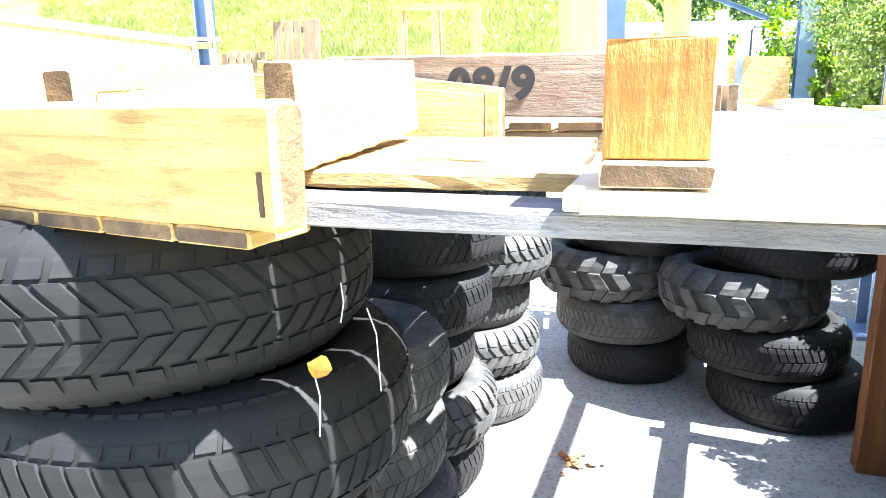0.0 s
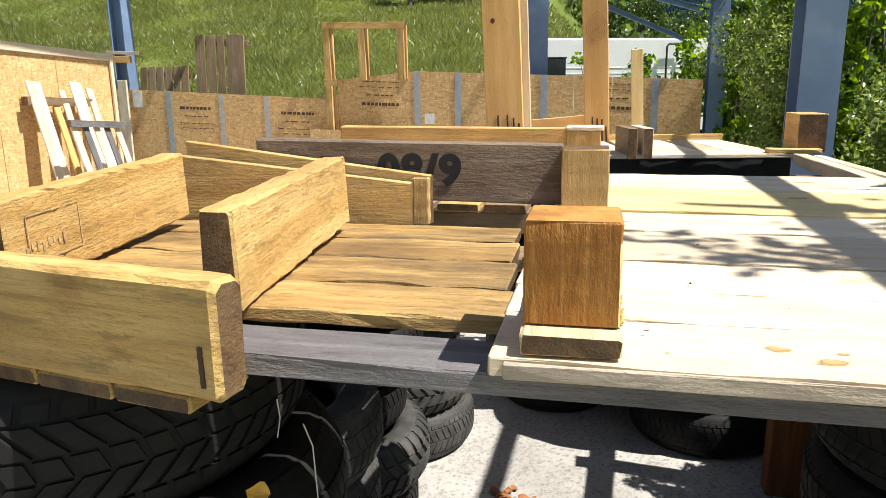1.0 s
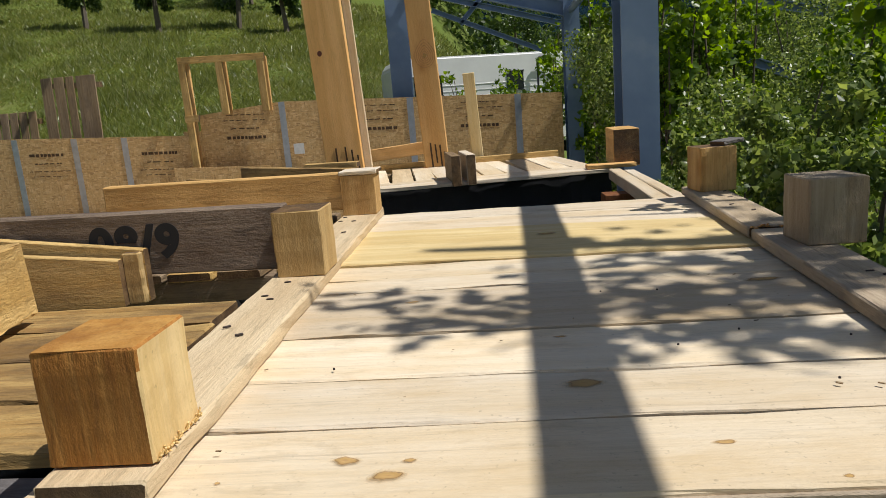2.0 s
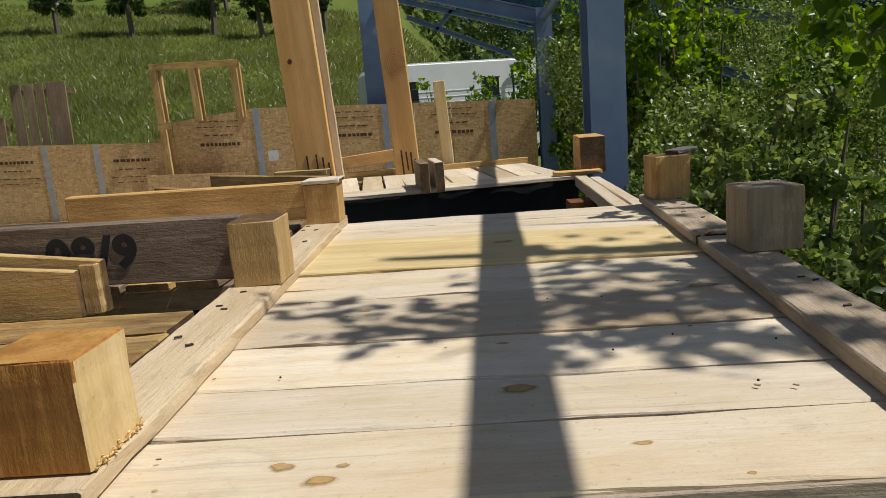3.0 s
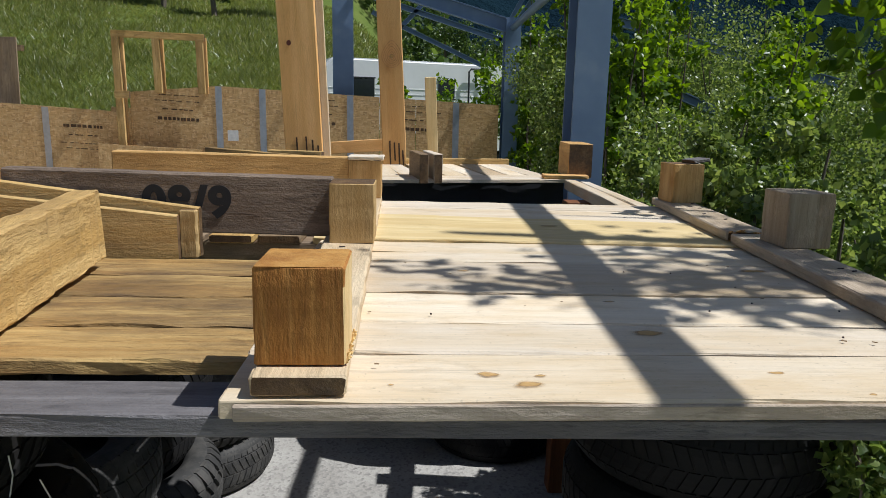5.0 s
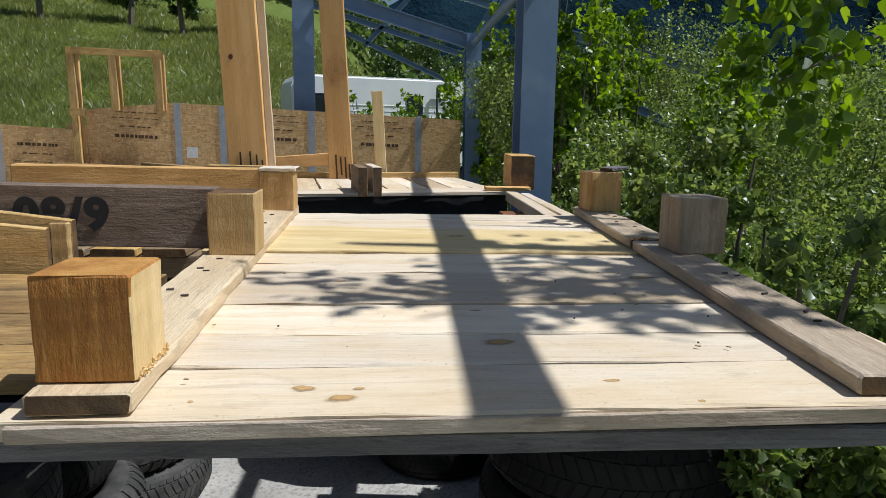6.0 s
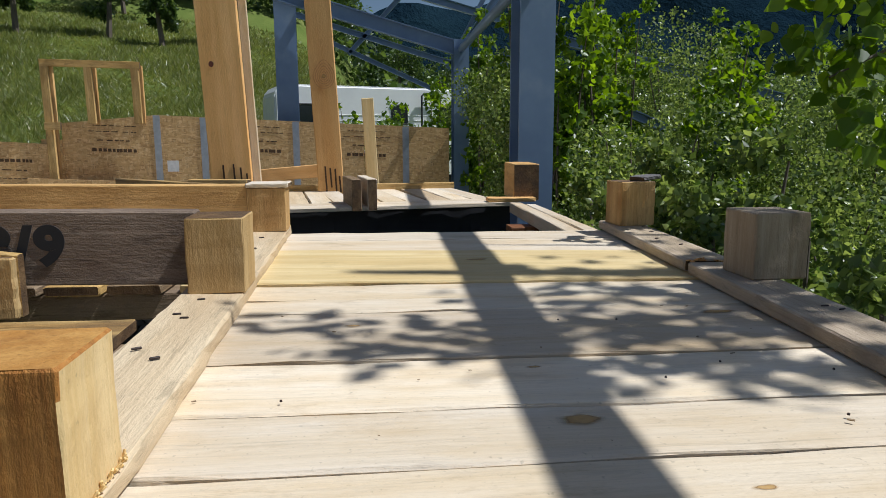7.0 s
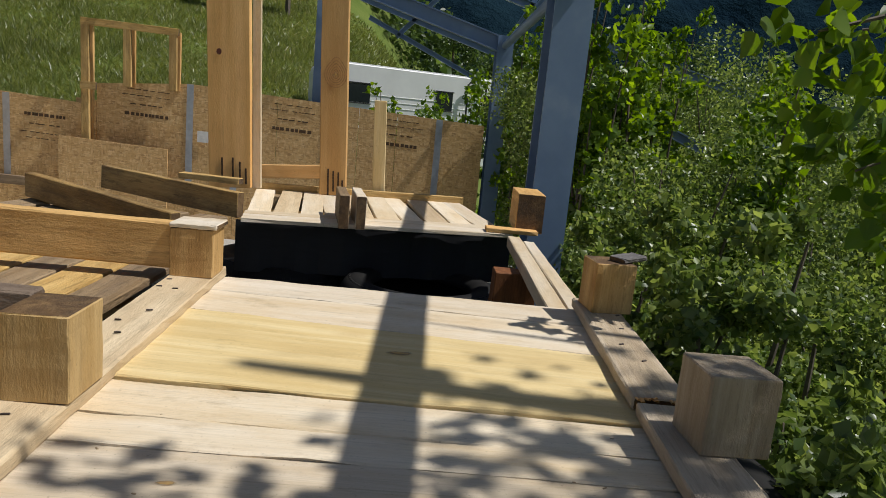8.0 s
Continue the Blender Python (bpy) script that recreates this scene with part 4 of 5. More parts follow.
# ---- tyres ----
def tyre_meshes(radius, width, style, seed):
    """Carcass and tread of one tyre lying flat, axis upright, middle at the origin."""
    rng = random.Random(seed)
    h = width / 2
    prof = [(radius * 0.60, -h * 0.55), (radius * 0.63, -h * 0.82), (radius * 0.72, -h * 0.98), (radius * 0.82, -h), (radius * 0.90, -h * 0.90),
            (radius * 0.947, -h * 0.72), (radius * 0.978, -h * 0.4), (radius * 0.985, 0), (radius * 0.978, h * 0.4), (radius * 0.947, h * 0.72),
            (radius * 0.90, h * 0.90), (radius * 0.82, h), (radius * 0.72, h * 0.98), (radius * 0.63, h * 0.82), (radius * 0.60, h * 0.55), (radius * 0.70, h * 0.5), (radius * 0.92, h * 0.6),
            (radius * 0.94, 0), (radius * 0.92, -h * 0.6), (radius * 0.70, -h * 0.5)]
    n = 64
    bm = bmesh.new()
    rings = [[bm.verts.new((r * math.cos(a), r * math.sin(a), z)) for r, z in prof] for a in (2 * math.pi * k / n for k in range(n))]
    for k in range(n):
        a, b = rings[k], rings[(k + 1) % n]
        for j in range(len(prof)):
            f = bm.faces.new((a[j], b[j], b[(j + 1) % len(prof)], a[(j + 1) % len(prof)]))
            f.smooth = True
    carcass = bpy.data.meshes.new("carcass")
    bm.to_mesh(carcass)
    bm.free()
    verts, faces = [], []

    def lug(a0, a1, v0, v1, shift0, shift1, rise, parts=3):
        """A tread lug between angles a and across-positions v, slanted by shift at its two ends."""
        base = len(verts)
        for i in range(parts + 1):
            v = v0 + (v1 - v0) * i / parts
            s = shift0 + (shift1 - shift0) * i / parts
            z = v * h
            fall = max(0.0, abs(v) - 0.3) ** 2 * 0.26 * radius
            for a, r in ((a0 + s, radius * 0.955 - fall), (a0 + s + 0.1 * (a1 - a0), radius * 0.985 + rise - fall), (a1 + s - 0.1 * (a1 - a0), radius * 0.985 + rise - fall), (a1 + s, radius * 0.955 - fall)):
                verts.append((r * math.cos(a), r * math.sin(a), z))
        for i in range(parts):
            b = base + 4 * i
            for j in range(3):
                faces.append((b + j, b + j + 1, b + j + 5, b + j + 4))
        faces.append((base, base + 3, base + 2, base + 1))
        e = base + 4 * parts
        faces.append((e, e + 1, e + 2, e + 3))

    if style == "winter":
        count, rows = 58, ((-0.97, -0.52, 0.03, 0.0), (-0.47, -0.15, 0.0, 0.10), (-0.11, 0.11, 0.05, 0.02), (0.15, 0.47, 0.10, 0.0), (0.52, 0.97, 0.0, 0.03))
        rise, gap = 0.003, 0.90
    elif style == "summer":
        count, rows = 64, ((-0.95, -0.55, 0.02, 0.0), (-0.50, -0.05, 0.0, 0.06), (0.02, 0.48, 0.06, 0.0), (0.55, 0.95, 0.0, 0.02))
        rise, gap = 0.0025, 0.94
    elif style == "mud":
        count, rows = 19, ((-0.98, -0.42, 0.0, 0.10), (-0.34, 0.28, 0.12, -0.02), (0.36, 0.98, 0.02, 0.12))
        rise, gap = 0.022, 0.60
    else:
        count, rows = 40, ((-0.95, -0.5, 0.0, 0.04), (-0.42, 0.0, -0.04, 0.06), (0.06, 0.45, 0.06, -0.04), (0.5, 0.95, 0.04, 0.0))
        rise, gap = 0.010, 0.78
    step = 2 * math.pi / count
    for k in range(count):
        for i, (v0, v1, s0, s1) in enumerate(rows):
            a = k * step + (0.5 * step if i % 2 else 0) + rng.uniform(-0.03, 0.03) * step
            lug(a, a + step * gap, v0, v1, s0, s1, rise)
    tread = bpy.data.meshes.new("tread")
    tread.from_pydata(verts, [], faces)
    tread.update()
    return carcass, tread


TYRES = {}
for style, radius, width in (("winter", 0.395, 0.25), ("summer", 0.375, 0.24), ("block", 0.365, 0.235), ("mud", 0.375, 0.26), ("small", 0.35, 0.225)):
    TYRES[style] = (*tyre_meshes(radius, width, "summer" if style == "small" else style, len(TYRES)), width)


def tyre(style, x, y, z, turn, tip=0.0, dusty=False):
    c, tr, w = TYRES[style]
    words = {"winter": "winter tyre with deep V-grooves", "summer": "road tyre with ribbed tread", "block": "tyre with blocky tread", "mud": "off-road tyre with heavy mud lugs", "small": "small road tyre"}[style]
    t = thing("tyre", pose(x, y, z + w / 2, tip, 0, turn), ("dusty " if dusty else "worn ") + words + " in a stack", "tyre", "stacked tyres")
    m = full_pose(t)
    for nm, me in (("carcass", c), ("tread", tr)):
        o = part(nm, me, RUBBER, t, at=m)
        if dusty:
            o.material_slots[0].link = 'OBJECT'
            o.material_slots[0].material = RUBBER_DUSTY
    return z + w


def stack(x, y, styles, seed, drift=0.03, dusty=(), shifts=None):
    """Tyres lying on one another; shifts gives how far each one is pushed aside in x."""
    rng = random.Random(seed)
    z = SLAB
    for k, s in enumerate(styles):
        dx = shifts[k] if shifts else 0.0
        z = tyre(s, x + dx + rng.uniform(-drift, drift), y + rng.uniform(-drift, drift), z, rng.uniform(0, 360), rng.uniform(-1, 1), k in dusty)
    return z


S6 = ("summer", "block", "summer", "small", "summer", "summer")
stack(-0.772, 0.29, ("summer", "block", "summer", "summer", "summer", "winter"), 1, 0.008, (), (0.01, -0.02, 0.02, 0.0, 0.085, 0.003))
stack(-0.850, 1.06, ("block", "small", "summer", "small"), 2, 0.02, (1, 2, 3), (0.0, 0.02, -0.03, 0.02))
stack(-0.900, 1.82, ("summer", "block", "small", "summer", "summer", "summer"), 3, 0.03, (1,), (-0.04, 0.0, -0.05, -0.04, 0.02, 0.03))
stack(-0.840, 2.57, ("summer", "block", "small", "block", "block", "small"), 6, 0.04, (0, 1, 2, 3, 4, 5), (-0.03, 0.02, -0.04, 0.02, 0.03, 0.10))
stack(-0.10, 3.30, ("small", "summer", "mud", "summer", "summer"), 4, 0.02, (1, 2), (0.02, -0.02, -0.14, 0.06, 0.04))
stack(0.66, 2.93, ("summer", "summer", "mud", "summer", "summer"), 5, 0.015, (2,), (0.03, -0.08, -0.22, 0.02, 0.0))
stack(-1.65, 0.55, S6, 7, 0.03)
stack(-1.70, 1.5, S6, 8, 0.03)
stack(0.99, 1.02, ("small",) * 6, 14, 0.015)
stack(0.50, 3.75, S6[:5], 10, 0.02)
post = thing("support_post", (0.965, 2.37, SLAB), "red-brown timber post holding up the platform", "post")
upright_board("post", (0.965, 2.37, SLAB), (0.98, 2.37, H - 0.085), 0.16, 0.10, REDWOOD, post)
board("brace", (0.80, 0.75, H - 0.33), (0.98, 0.75, H - 0.06), 0.03, 0.05, YELLOW, post)

# ---- camper ----
def camper():
    t = thing("camper_van", (1.0, 20.0, SLAB), "long white camper van parked behind the fence", "camper")
    x0, x1, y0, y1 = -2.2, 4.4, 20.0, 22.2
    bm = bmesh.new()
    prof = [(x0, 0.2), (x1, 0.2), (x1 + 0.05, 2.57), (x1 - 0.3, 2.77), (x0 + 0.2, 2.82), (x0, 2.57)]
    a = [bm.verts.new((x, y0, z)) for x, z in prof]
    b = [bm.verts.new((x, y1, z)) for x, z in prof]
    bm.faces.new(a)
    bm.faces.new(list(reversed(b)))
    for k in range(len(prof)):
        bm.faces.new((a[k], b[k], b[(k + 1) % len(prof)], a[(k + 1) % len(prof)]))
    bmesh.ops.recalc_face_normals(bm, faces=bm.faces)
    bmesh.ops.bevel(bm, geom=bm.edges[:], offset=0.06, segments=3, affect='EDGES')
    part("body", bm, CAMPER, t)
    for k in range(4):
        board("body_rib", (x0 + 0.1, y0 - 0.004, 1.52 + k * 0.16), (x1 - 0.1, y0 - 0.004, 1.52 + k * 0.16), 0.012, 0.02, CAMPER, t, steps=2)
    for x, w in ((-1.2, 0.8), (1.35, 0.5), (3.0, 0.9)):
        win = board("window", (x - w / 2, y0 - 0.01, 2.02), (x + w / 2, y0 - 0.01, 2.02), 0.03, 0.5, GLASS, t, steps=2, bevel=0.01)
        for dz in (-0.27, 0.27):
            board("seal", (x - w / 2 - 0.03, y0 - 0.012, 2.02 + dz), (x + w / 2 + 0.03, y0 - 0.012, 2.02 + dz), 0.04, 0.03, RUBBERSEAL, win, steps=2)
    part("rail", tube([(2.0, y0 - 0.12, 1.2), (2.0, y0 - 0.12, 2.55), (2.06, y0 - 0.12, 2.62), (2.5, y0 - 0.12, 2.62), (2.55, y0 - 0.12, 2.55), (2.55, y0 - 0.12, 1.2)], 0.03), RUBBERSEAL, t)
    for x in (-1.3, 3.2):
        bm = bmesh.new()
        bmesh.ops.create_cone(bm, cap_ends=True, segments=24, radius1=0.38, radius2=0.38, depth=0.24, matrix=Matrix.Translation((x, y0 + 0.15, SLAB + 0.38)) @ Matrix.Rotation(radians(90), 4, 'X'))
        part("wheel", bm, RUBBER, t)
    t.matrix_basis = t.matrix_basis @ Matrix.Rotation(radians(16), 4, 'Z')
    return t


camper()

# second shed skeleton beyond the camper
for a, b, w in (((-1.4, 15.5, 5.26), (3.4, 15.5, 3.97), 0.16), ((-1.5, 15.5, 4.13), (2.6, 15.5, 2.92), 0.12), ((-0.6, 15.5, 3.54), (1.9, 15.5, 2.44), 0.10), ((0.0, 15.5, 3.19), (1.45, 15.5, 4.72), 0.10), ((2.2, 15.5, 2.9), (3.0, 15.5, 4.4), 0.10),
                ((2.6, 9.0, 2.77), (6.2, 9.0, 1.93), 0.12), ((1.75, 7.0, 2.24), (3.6, 7.0, 1.50), 0.10)):
    girder("roof_truss_bar", a, b, w * 0.8, w, "blue-grey steel bar of a distant open shed frame")

# ---- plants ----
def leaf_cloud(spots, count, size, seed, droop=0.3, broad=0.36, lobed=False):
    """Many small pointed leaves scattered round spots (centre, radius)."""
    rng = np.random.default_rng(seed)
    c = np.array([s[0] for s in spots])
    r = np.array([s[1] for s in spots])
    pick = rng.choice(len(spots), count, p=r ** 2 / np.sum(r ** 2))
    d = rng.normal(size=(count, 3))
    d /= np.linalg.norm(d, axis=1)[:, None]
    dist = r[pick] * rng.uniform(0.35, 1.0, count) ** 0.6
    at = c[pick] + d * dist[:, None]
    ax = rng.normal(size=(count, 3))
    ax[:, 2] -= droop
    ax /= np.linalg.norm(ax, axis=1)[:, None]
    side = np.cross(ax, rng.normal(size=(count, 3)))
    side /= np.linalg.norm(side, axis=1)[:, None]
    up = np.cross(ax, side)
    s = size * rng.uniform(0.6, 1.25, count)[:, None]
    if lobed:
        steps = ((0.0, 0.0), (0.10, 0.34), (0.32, 0.50), (0.58, 0.36), (0.78, 0.17), (1.0, 0.0))
        rim = [at + ax * s * u + up * s * (0.22 * w * w - 0.12 * u * u) for u, w in steps]
        left = [p + side * s * w * broad * 2 for p, (u, w) in zip(rim, steps)]
        right = [p - side * s * w * broad * 2 for p, (u, w) in zip(rim[1:-1], steps[1:-1])]
        verts = np.stack(left + right, axis=1).reshape(-1, 3)
        idx = (np.arange(count) * 10)[:, None]
        faces = np.concatenate([idx + np.array([[0, 1, 2, 3, 4, 5]]), idx + np.array([[0, 5, 9, 8, 7, 6]])])
    else:
        mid = at + ax * s * 0.42
        verts = np.stack([at, mid + side * s * broad + up * s * 0.10, at + ax * s, mid - side * s * broad + up * s * 0.10], axis=1).reshape(-1, 3)
        idx = (np.arange(count) * 4)[:, None]
        faces = np.concatenate([idx + np.array([[0, 1, 2]]), idx + np.array([[0, 2, 3]])])
    sides = faces.shape[1]
    me = bpy.data.meshes.new("leaves")
    me.vertices.add(len(verts))
    me.vertices.foreach_set("co", verts.ravel())
    me.loops.add(len(faces) * sides)
    me.loops.foreach_set("vertex_index", faces.ravel().astype(np.int32))
    me.polygons.add(len(faces))
    me.polygons.foreach_set("loop_start", (np.arange(len(faces)) * sides).astype(np.int32))
    me.polygons.foreach_set("loop_total", np.full(len(faces), sides, np.int32))
    me.update(calc_edges=True)
    return me


def shrub(x, y, height, spread, leaves, size, seed, material=LEAF, name="shrub", label="dense green leafy shrub growing wild beside the shed"):
    rng = random.Random(seed)
    z0 = ground_height(x, y) - 0.03
    t = thing(name, (x, y, z0), label, name.replace("_", " "))
    spots = []
    stems = []
    for k in range(7):
        a = rng.uniform(0, 6.28)
        rad = spread * rng.uniform(0.2, 0.85)
        top = Vector((x + rad * math.cos(a), y + rad * math.sin(a), z0 + height * rng.uniform(0.6, 1.0)))
        pts = [Vector((x + 0.1 * math.cos(a), y + 0.1 * math.sin(a), z0)), Vector((x, y, z0)).lerp(top, 0.5) + Vector((rng.uniform(-.1, .1), rng.uniform(-.1, .1), 0.1)), top]
        stems.append(pts)
        for j in range(7):
            f = 0.12 + 0.9 * j / 6
            p = pts[0].lerp(pts[1], f * 2) if f < 0.5 else pts[1].lerp(pts[2], (f - 0.5) * 2)
            spots.append((tuple(p + Vector((rng.uniform(-1, 1), rng.uniform(-1, 1), rng.uniform(-.5, .5))) * spread * 0.3), spread * rng.uniform(0.16, 0.36)))
    for pts in stems[:5]:
        part("stem", tube(pts, [0.025, 0.015, 0.005], 5), BARK, t)
    part("foliage", leaf_cloud(spots, leaves, size, seed, lobed=material is LEAF_LIGHT), material, t)
    return t


rng = random.Random(11)
for k, (x, y, h, s) in enumerate(((2.3, 4.9, 2.0, 0.9), (3.1, 4.0, 1.6, 0.9), (2.1, 6.6, 2.6, 1.0), (3.4, 6.2, 2.5, 1.2), (4.6, 5.2, 2.3, 1.2), (2.6, 8.4, 2.9, 1.1),
                                  (4.2, 8.0, 3.0, 1.3), (5.8, 7.2, 2.9, 1.4), (3.6, 10.5, 3.0, 1.3), (5.4, 10.2, 2.9, 1.5), (7.4, 9.0, 2.8, 1.6), (2.35, 10.8, 2.6, 0.8), (7.6, 12.5, 3.3, 1.9), (5.6, 13.2, 3.4, 1.8), (9.6, 11.0, 3.1, 1.9), (3.9, 2.6, 1.3, 0.9), (5.4, 3.6, 1.9, 1.2))):
    shrub(x, y, h * (0.93 if y > 5.5 else 1.0), s, 17000 if y < 9 else 11000, 0.043 if y < 9 else 0.066, 20 + k)
for k, (x, y, h, s) in enumerate(((0.9, 12.3, 2.4, 0.5), (0.15, 12.6, 2.3, 0.45), (1.5, 11.6, 2.6, 0.5), (-0.6, 11.3, 1.7, 0.35), (2.3, 12.3, 3.0, 0.6))):
    shrub(x, y, h, s, 1100, 0.09, 60 + k, LEAF_LIGHT, "sapling", "thin young poplar sapling with sparse light leaves")
for k, (x, y, h) in enumerate(((1.95, 5.6, 3.1), (2.25, 7.4, 3.5), (3.0, 7.0, 3.2), (4.1, 6.6, 3.0), (5.0, 8.4, 3.3), (6.4, 8.0, 3.1), (2.0, 6.3, 3.6), (2.5, 6.0, 3.3), (3.6, 8.8, 3.7), (2.0, 9.4, 3.4), (3.3, 5.4, 2.6))):
    shrub(x, y, h * 1.0, 0.45, 2800, 0.075, 140 + k, LEAF_LIGHT, "sapling", "tall young poplar shoot above the shrubs")
for k, (x, y) in enumerate(((1.75, 1.9), (2.1, 1.2), (2.5, 2.2), (2.0, 2.9), (2.8, 3.0), (1.85, 3.8), (2.9, 1.4), (1.9, 0.6), (2.2, 0.3), (3.4, 2.2), (1.65, 2.7), (1.7, 4.6), (1.85, 0.15), (1.78, 1.1), (1.62, 1.6), (1.5, 2.2), (1.55, 3.1))):
    shrub(x, y, 1.25 if k % 3 else 1.05, 0.42, 10500, 0.036, 90 + k, LEAF, "weed_clump", "low weeds and bramble beside the platform")
for k, (x, y, h) in enumerate(((1.42, 0.55, 1.45), (1.40, 0.85, 1.55), (1.45, 1.15, 1.5), (1.38, 1.45, 1.55), (1.45, 0.25, 1.4), (1.36, 1.75, 1.7), (1.38, 2.05, 1.75), (1.36, 2.35, 1.7), (1.62, 1.9, 1.8), (1.64, 2.25, 1.8), (1.34, 1.6, 1.6), (1.6, 1.55, 1.75), (1.4, 2.6, 1.6))):
    shrub(x, y, h, 0.20, 6500, 0.034, 170 + k, LEAF, "weed_clump", "tall leafy weeds growing beside the platform edge")


for k, (x, y) in enumerate(((1.30, 1.75), (1.32, 2.15), (1.30, 2.55), (1.55, 1.95), (1.55, 2.4), (1.5, 2.85), (1.8, 2.2), (1.8, 2.6), (1.3, 1.2), (1.32, 0.75))):
    shrub(x, y, 1.32, 0.24, 7000, 0.034, 230 + k, LEAF, "weed_clump", "thick low weeds under the platform edge")


def poplar():
    t = thing("poplar_tree", (3.0, 0.5, SLAB), "poplar tree with hanging light green leaves", "tree")
    part("trunk", tube([(3.0, 0.5, SLAB), (2.9, 0.55, 1.6), (2.7, 0.65, 3.2), (2.6, 0.7, 5.0)], [0.11, 0.09, 0.06, 0.02], 10), BARK, t)
    boughs = [[(2.85, 0.6, 2.1), (2.2, 0.7, 2.5), (1.55, 0.7, 2.45)], [(2.8, 0.6, 2.6), (2.1, 1.1, 2.9), (1.5, 1.2, 2.7)], [(2.9, 0.55, 1.7), (2.3, 1.3, 2.05), (1.75, 1.75, 1.95)], [(2.7, 0.6, 3.2), (2.0, 0.4, 3.3), (1.6, 0.2, 3.1)]]
    for b in boughs:
        b = [b[0]] + [Vector(p) + SUN_WAY * 0.9 for p in b[1:]] if b[0][2] > 2.0 else b
        part("branch", tube(b, [0.03, 0.018, 0.005], 6), BARK, t)
    spots = [((1.45, 0.42, 2.40), 0.20), ((1.7, 0.35, 2.5), 0.22), ((1.95, 0.55, 2.55), 0.22), ((1.30, 0.55, 2.45), 0.16), ((1.62, 0.62, 2.6), 0.2), ((1.15, 0.50, 2.55), 0.12), ((1.05, 0.60, 2.6), 0.10),
             ((1.38, 0.40, 2.2), 0.12), ((1.9, 0.75, 2.75), 0.2), ((1.25, 0.42, 2.6), 0.12), ((2.0, 0.4, 3.2), 0.3), ((2.5, 0.6, 3.6), 0.5)]
    higher = SUN_WAY * 0.9 + Vector((0, -0.06, 0))
    spots = [(tuple(Vector(c) + higher), r) for c, r in spots]
    part("foliage", leaf_cloud(spots, 800, 0.072, 5, 0.8), LEAF_LIGHT, t)
    part("branch", tube([(2.3, 1.3, 2.05), (1.75, 1.32, 1.98), (1.38, 1.3, 1.86)], [0.015, 0.009, 0.003], 6), BARK, t)
    part("branch", tube([(2.3, 1.3, 2.05), (1.9, 1.32, 1.75), (1.52, 1.3, 1.58)], [0.012, 0.008, 0.003], 6), BARK, t)
    low = [((1.26, 1.3, 1.84), 0.05), ((1.32, 1.3, 1.76), 0.05), ((1.36, 1.3, 1.88), 0.08), ((1.45, 1.3, 1.80), 0.10), ((1.42, 1.32, 1.66), 0.07), ((1.52, 1.32, 1.86), 0.10), ((1.50, 1.3, 1.64), 0.09),
           ((1.60, 1.3, 1.72), 0.12), ((1.58, 1.3, 1.54), 0.09), ((1.68, 1.34, 1.58), 0.12), ((1.74, 1.3, 1.80), 0.14), ((1.66, 1.35, 1.95), 0.12), ((1.70, 1.34, 1.46), 0.10)]
    part("foliage", leaf_cloud(low, 340, 0.056, 6, 1.0, 0.46, True), LEAF_LIGHT, t)
    return t


poplar()


def far_tree(x, y, h, s, seed, conifer=False):
    rng = random.Random(seed)
    z0 = ground_height(x, y) - 0.05
    t = thing("hill_tree", (x, y, z0), "dark green tree at the top of the meadow", "tree", "trees along the meadow")
    part("trunk", tube([(x, y, z0), (x + rng.uniform(-.2, .2), y, z0 + h * 0.5), (x + rng.uniform(-.3, .3), y, z0 + h * 0.9)], [0.16, 0.11, 0.03], 6), BARK, t)
    spots = [((x + rng.uniform(-1, 1) * s * 0.7, y + rng.uniform(-1, 1) * s * 0.7, z0 + h * rng.uniform(0.25, 1.0)), s * rng.uniform(0.16, 0.40)) for k in range(26)]
    part("crown", leaf_cloud(spots, 4200, 0.20, seed), LEAF_FAR, t)
    return t


rng = random.Random(3)
for k in range(30):
    y = 47 + 5 * (k / 30) + rng.uniform(-1.5, 1.5)
    x = rng.uniform(-1.15, 0.42) * (y + 2)
    far_tree(x, y, rng.uniform(4.5, 8.5), rng.uniform(1.7, 2.8), 200 + k)
for k, (x, y) in enumerate(((-21, 38), (-16.5, 37), (-12.5, 38), (-9.5, 36.5), (-27, 39), (-31, 36), (-6.5, 38))):
    far_tree(x, y, rng.uniform(4.0, 5.5), rng.uniform(0.9, 1.4), 300 + k)


def woodland():
    """The woods that cover the upper slope, joined into one cloud of leaf clumps."""
    rng = np.random.default_rng(12)
    spots = []
    for k in range(520):
        y = 50 + 30 * rng.uniform() ** 1.3
        x = rng.uniform(-1.2, 0.75) * (y + 2)
        h = rng.uniform(3.0, 8.0)
        for j in range(3):
            spots.append(((x + rng.normal(0, 0.8), y + rng.normal(0, 0.8), ground_height(x, y) + h * (0.12 + 0.33 * j)), rng.uniform(1.0, 1.9)))
    for k in range(60):
        y = 27 + 18 * rng.uniform()
        x = rng.uniform(0.02, 0.7) * y
        spots.append(((x, y, ground_height(x, y) + rng.uniform(0.5, 3.2)), rng.uniform(0.9, 1.7)))
    tagged(part("woodland", leaf_cloud(spots, 130000, 0.50, 13), LEAF_FAR), "dense dark green woods on the upper slope", "woods", kind="stuff")


woodland()


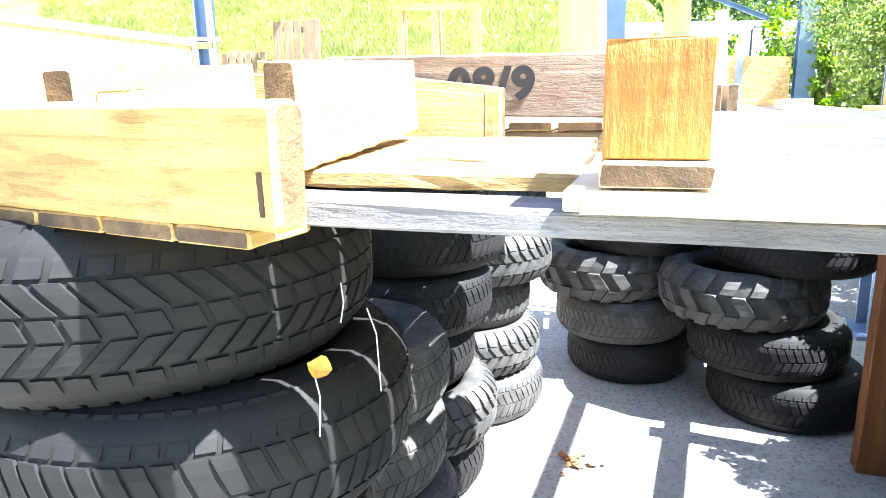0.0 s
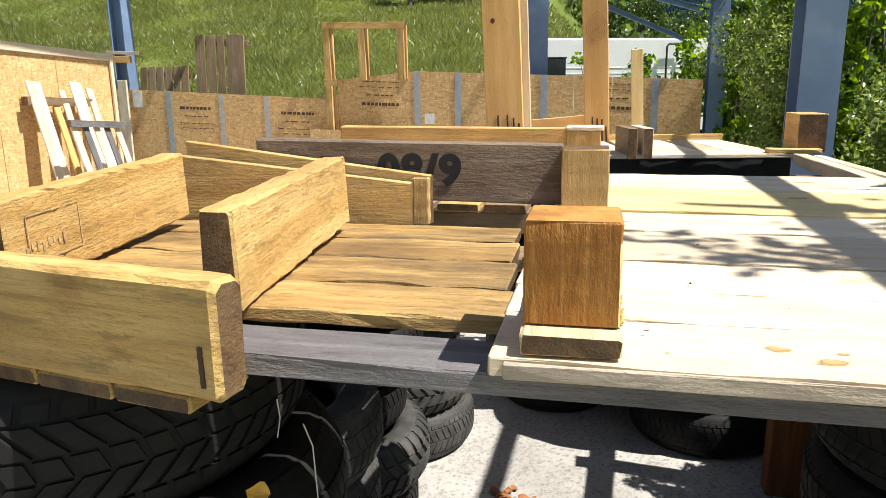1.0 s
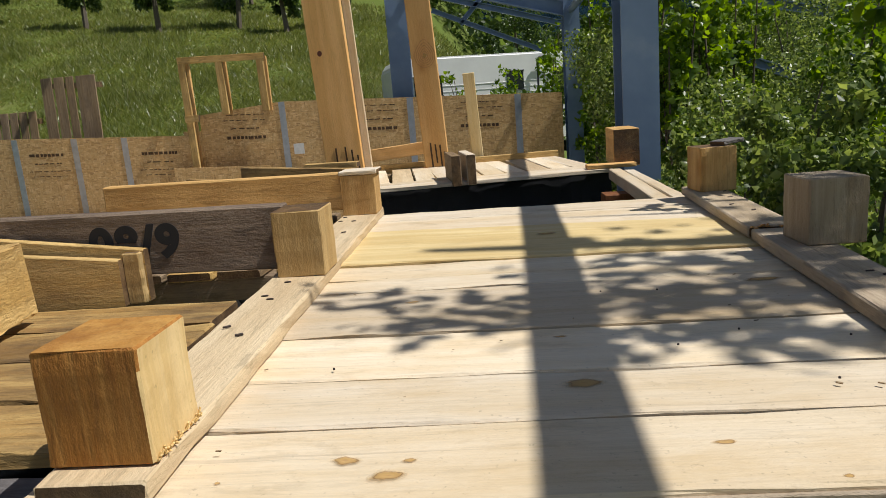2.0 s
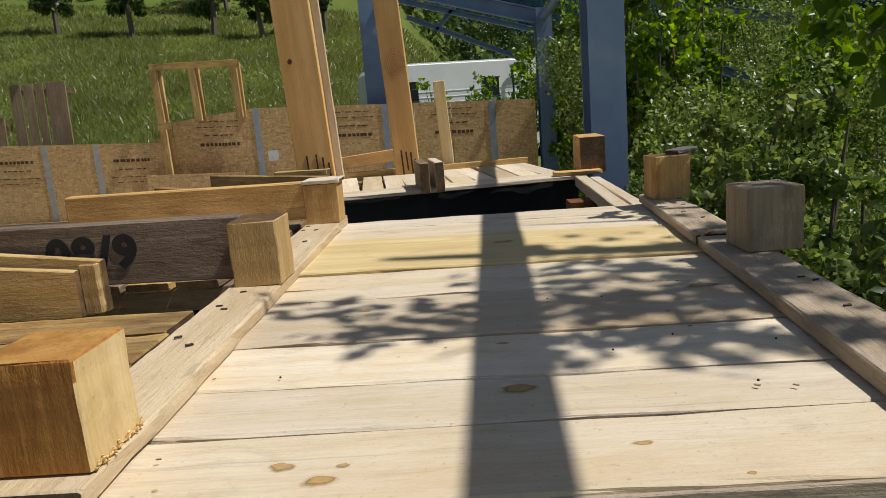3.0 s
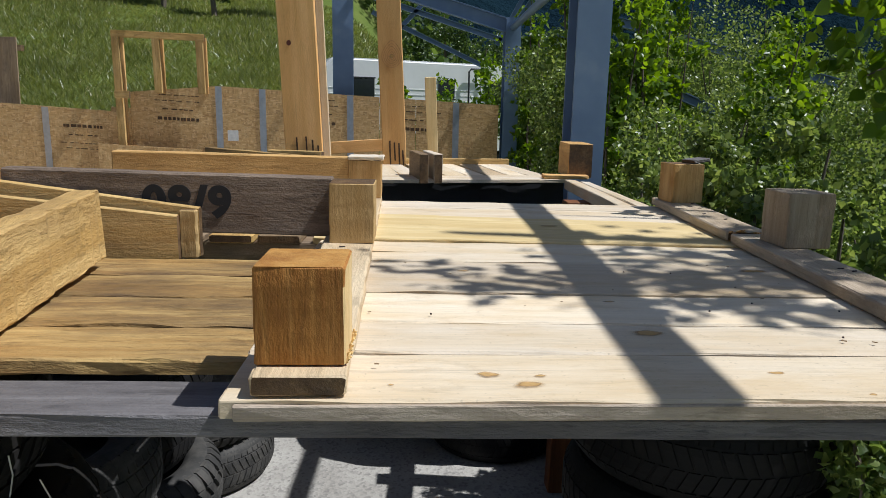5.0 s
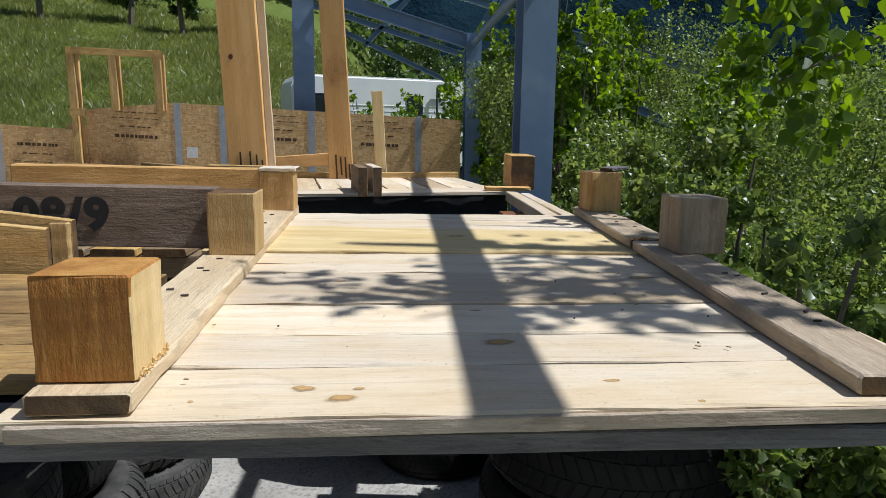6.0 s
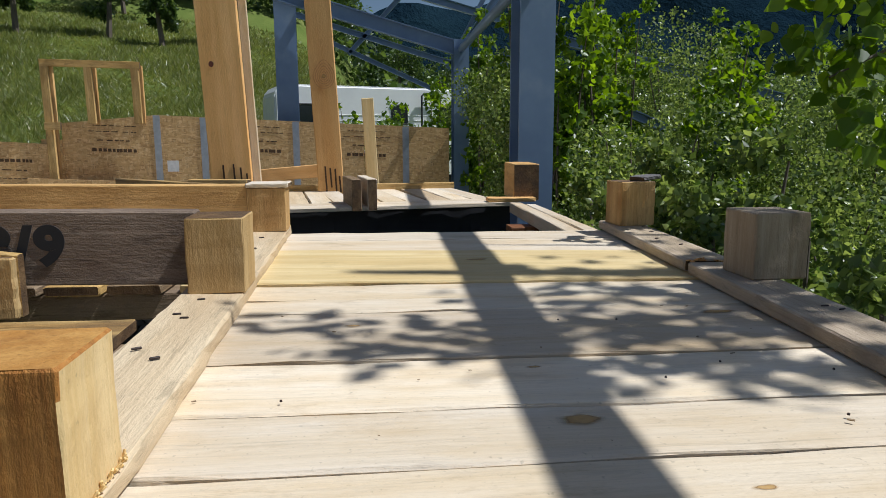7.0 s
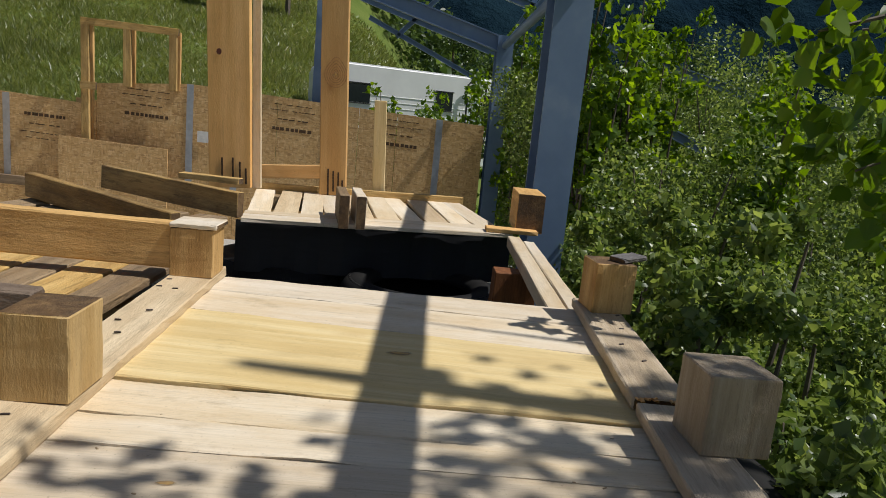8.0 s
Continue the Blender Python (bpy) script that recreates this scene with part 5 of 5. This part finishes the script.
def grass():
    rng = np.random.default_rng(4)
    n = 300000
    y = 10.4 + 36 * rng.uniform(0, 1, n) ** 1.6
    x = -1.0 - rng.uniform(-0.12, 0.95, n) * (y + 3.0)
    z = np.array([ground_height(a, b) - 0.05 for a, b in zip(x, y)])
    base = np.stack([x, y, z], 1)
    a = rng.uniform(0, 6.28, n)
    patch = np.array([noise.noise((a * 0.35, b * 0.35, 2.0)) for a, b in zip(x, y)])
    h = rng.uniform(0.08, 0.27, n) * (1.0 + 0.9 * patch) * (1 + 0.4 * (rng.uniform(0, 1, n) > 0.93))
    w = rng.uniform(0.007, 0.016, n) * (1 + y / 22)
    side = np.stack([np.cos(a) * w, np.sin(a) * w, 0 * a], 1)
    lean = np.stack([rng.normal(0, 0.16, n), rng.normal(0, 0.16, n), h], 1)
    verts = np.stack([base - side, base + side, base + lean], 1).reshape(-1, 3)
    me = bpy.data.meshes.new("grass")
    idx = np.arange(n) * 3
    me.from_pydata(verts.tolist(), [], np.stack([idx, idx + 1, idx + 2], 1).tolist())
    me.update()
    tagged(part("grass", me, BLADE), "tall green meadow grass on the slope", "grass", kind="stuff")


grass()


def dry_leaves():
    rng = random.Random(8)
    t = thing("dry_leaves", (-0.23, 2.09, SLAB), "small heap of dry brown leaves on concrete", "leaf litter")
    for k in range(12):
        bm = bmesh.new()
        r = rng.uniform(0.012, 0.025)
        vs = [bm.verts.new((r * math.cos(q) * (1.6 if j == 0 else 1), r * math.sin(q), rng.uniform(0.004, 0.02))) for j, q in enumerate(2 * math.pi * j / 6 for j in range(6))]
        bm.faces.new(vs)
        part("leaf", bm, DRYLEAF, t, at=pose(-0.23 + rng.gauss(0, 0.06), 2.09 + rng.gauss(0, 0.045), SLAB + 0.003, 0, 0, rng.uniform(0, 360)))


dry_leaves()


def twine():
    t = thing("twine", (-0.38, 0.2, 0.75), "loose white twine strands hanging over a tyre", "twine")
    for pts in (((-0.361, 0.205, 0.975), (-0.358, 0.205, 0.945), (-0.361, 0.198, 0.916)), ((-0.319, 0.20, 0.941), (-0.314, 0.218, 0.896), (-0.313, 0.224, 0.803)),
                ((-0.352, 0.094, 0.884), (-0.348, 0.10, 0.845), (-0.350, 0.096, 0.788)), ((-0.386, 0.176, 0.739), (-0.378, 0.214, 0.70), (-0.374, 0.236, 0.653), (-0.374, 0.241, 0.599))):
        part("strand", tube(pts, 0.0011, 6), TWINE, t)


twine()


def yellow_leaf():
    """A curled dry leaf caught in the twine."""
    bm = bmesh.new()
    mid = [bm.verts.new((0.0, 0.004 * math.sin(k), 0.008 * k)) for k in range(5)]
    for side in (-1, 1):
        rim = [bm.verts.new((side * w, -0.006 - 0.003 * (k % 2), 0.008 * k + 0.002)) for k, w in enumerate((0.004, 0.013, 0.018, 0.012, 0.003))]
        for k in range(4):
            bm.faces.new((mid[k], mid[k + 1], rim[k + 1], rim[k]))
    tagged(part("fallen_leaf", bm, YELLOWLEAF, None, at=pose(-0.349, 0.088, 0.878, 0, 25, 40)), "curled yellow dry leaf hanging on white twine", "leaf")


yellow_leaf()


def chips():
    """Loose sawdust and splinters on the boards."""
    rng = random.Random(21)
    bm = bmesh.new()
    for k in range(60):
        x, y = (rng.uniform(0.13, 0.98), rng.uniform(0.01, 0.8)) if k < 26 else (rng.uniform(0.97, 1.07), rng.uniform(0.3, 1.4))
        z = H + (0.026 if k >= 26 else 0.006)
        s = rng.uniform(0.001, 0.0035)
        m = Matrix.Translation((x, y, z)) @ Matrix.Rotation(rng.uniform(0, 6.28), 4, 'Z') @ Matrix.Rotation(rng.uniform(-0.4, 0.4), 4, 'X') @ Matrix.Diagonal((s * 2, s * 0.7, s * 0.35, 1))
        bmesh.ops.create_cube(bm, size=1.0, matrix=m)
    tagged(part("wood_chips", bm, OLDWOOD), "loose wood chips and splinters on the pallet boards", "debris", kind="stuff")


chips()

# plan units to metres
for ob in list(scene.objects):
    if ob.parent is None and ob.type not in {'CAMERA', 'LIGHT'}:
        ob.matrix_basis = PLAN @ ob.matrix_basis
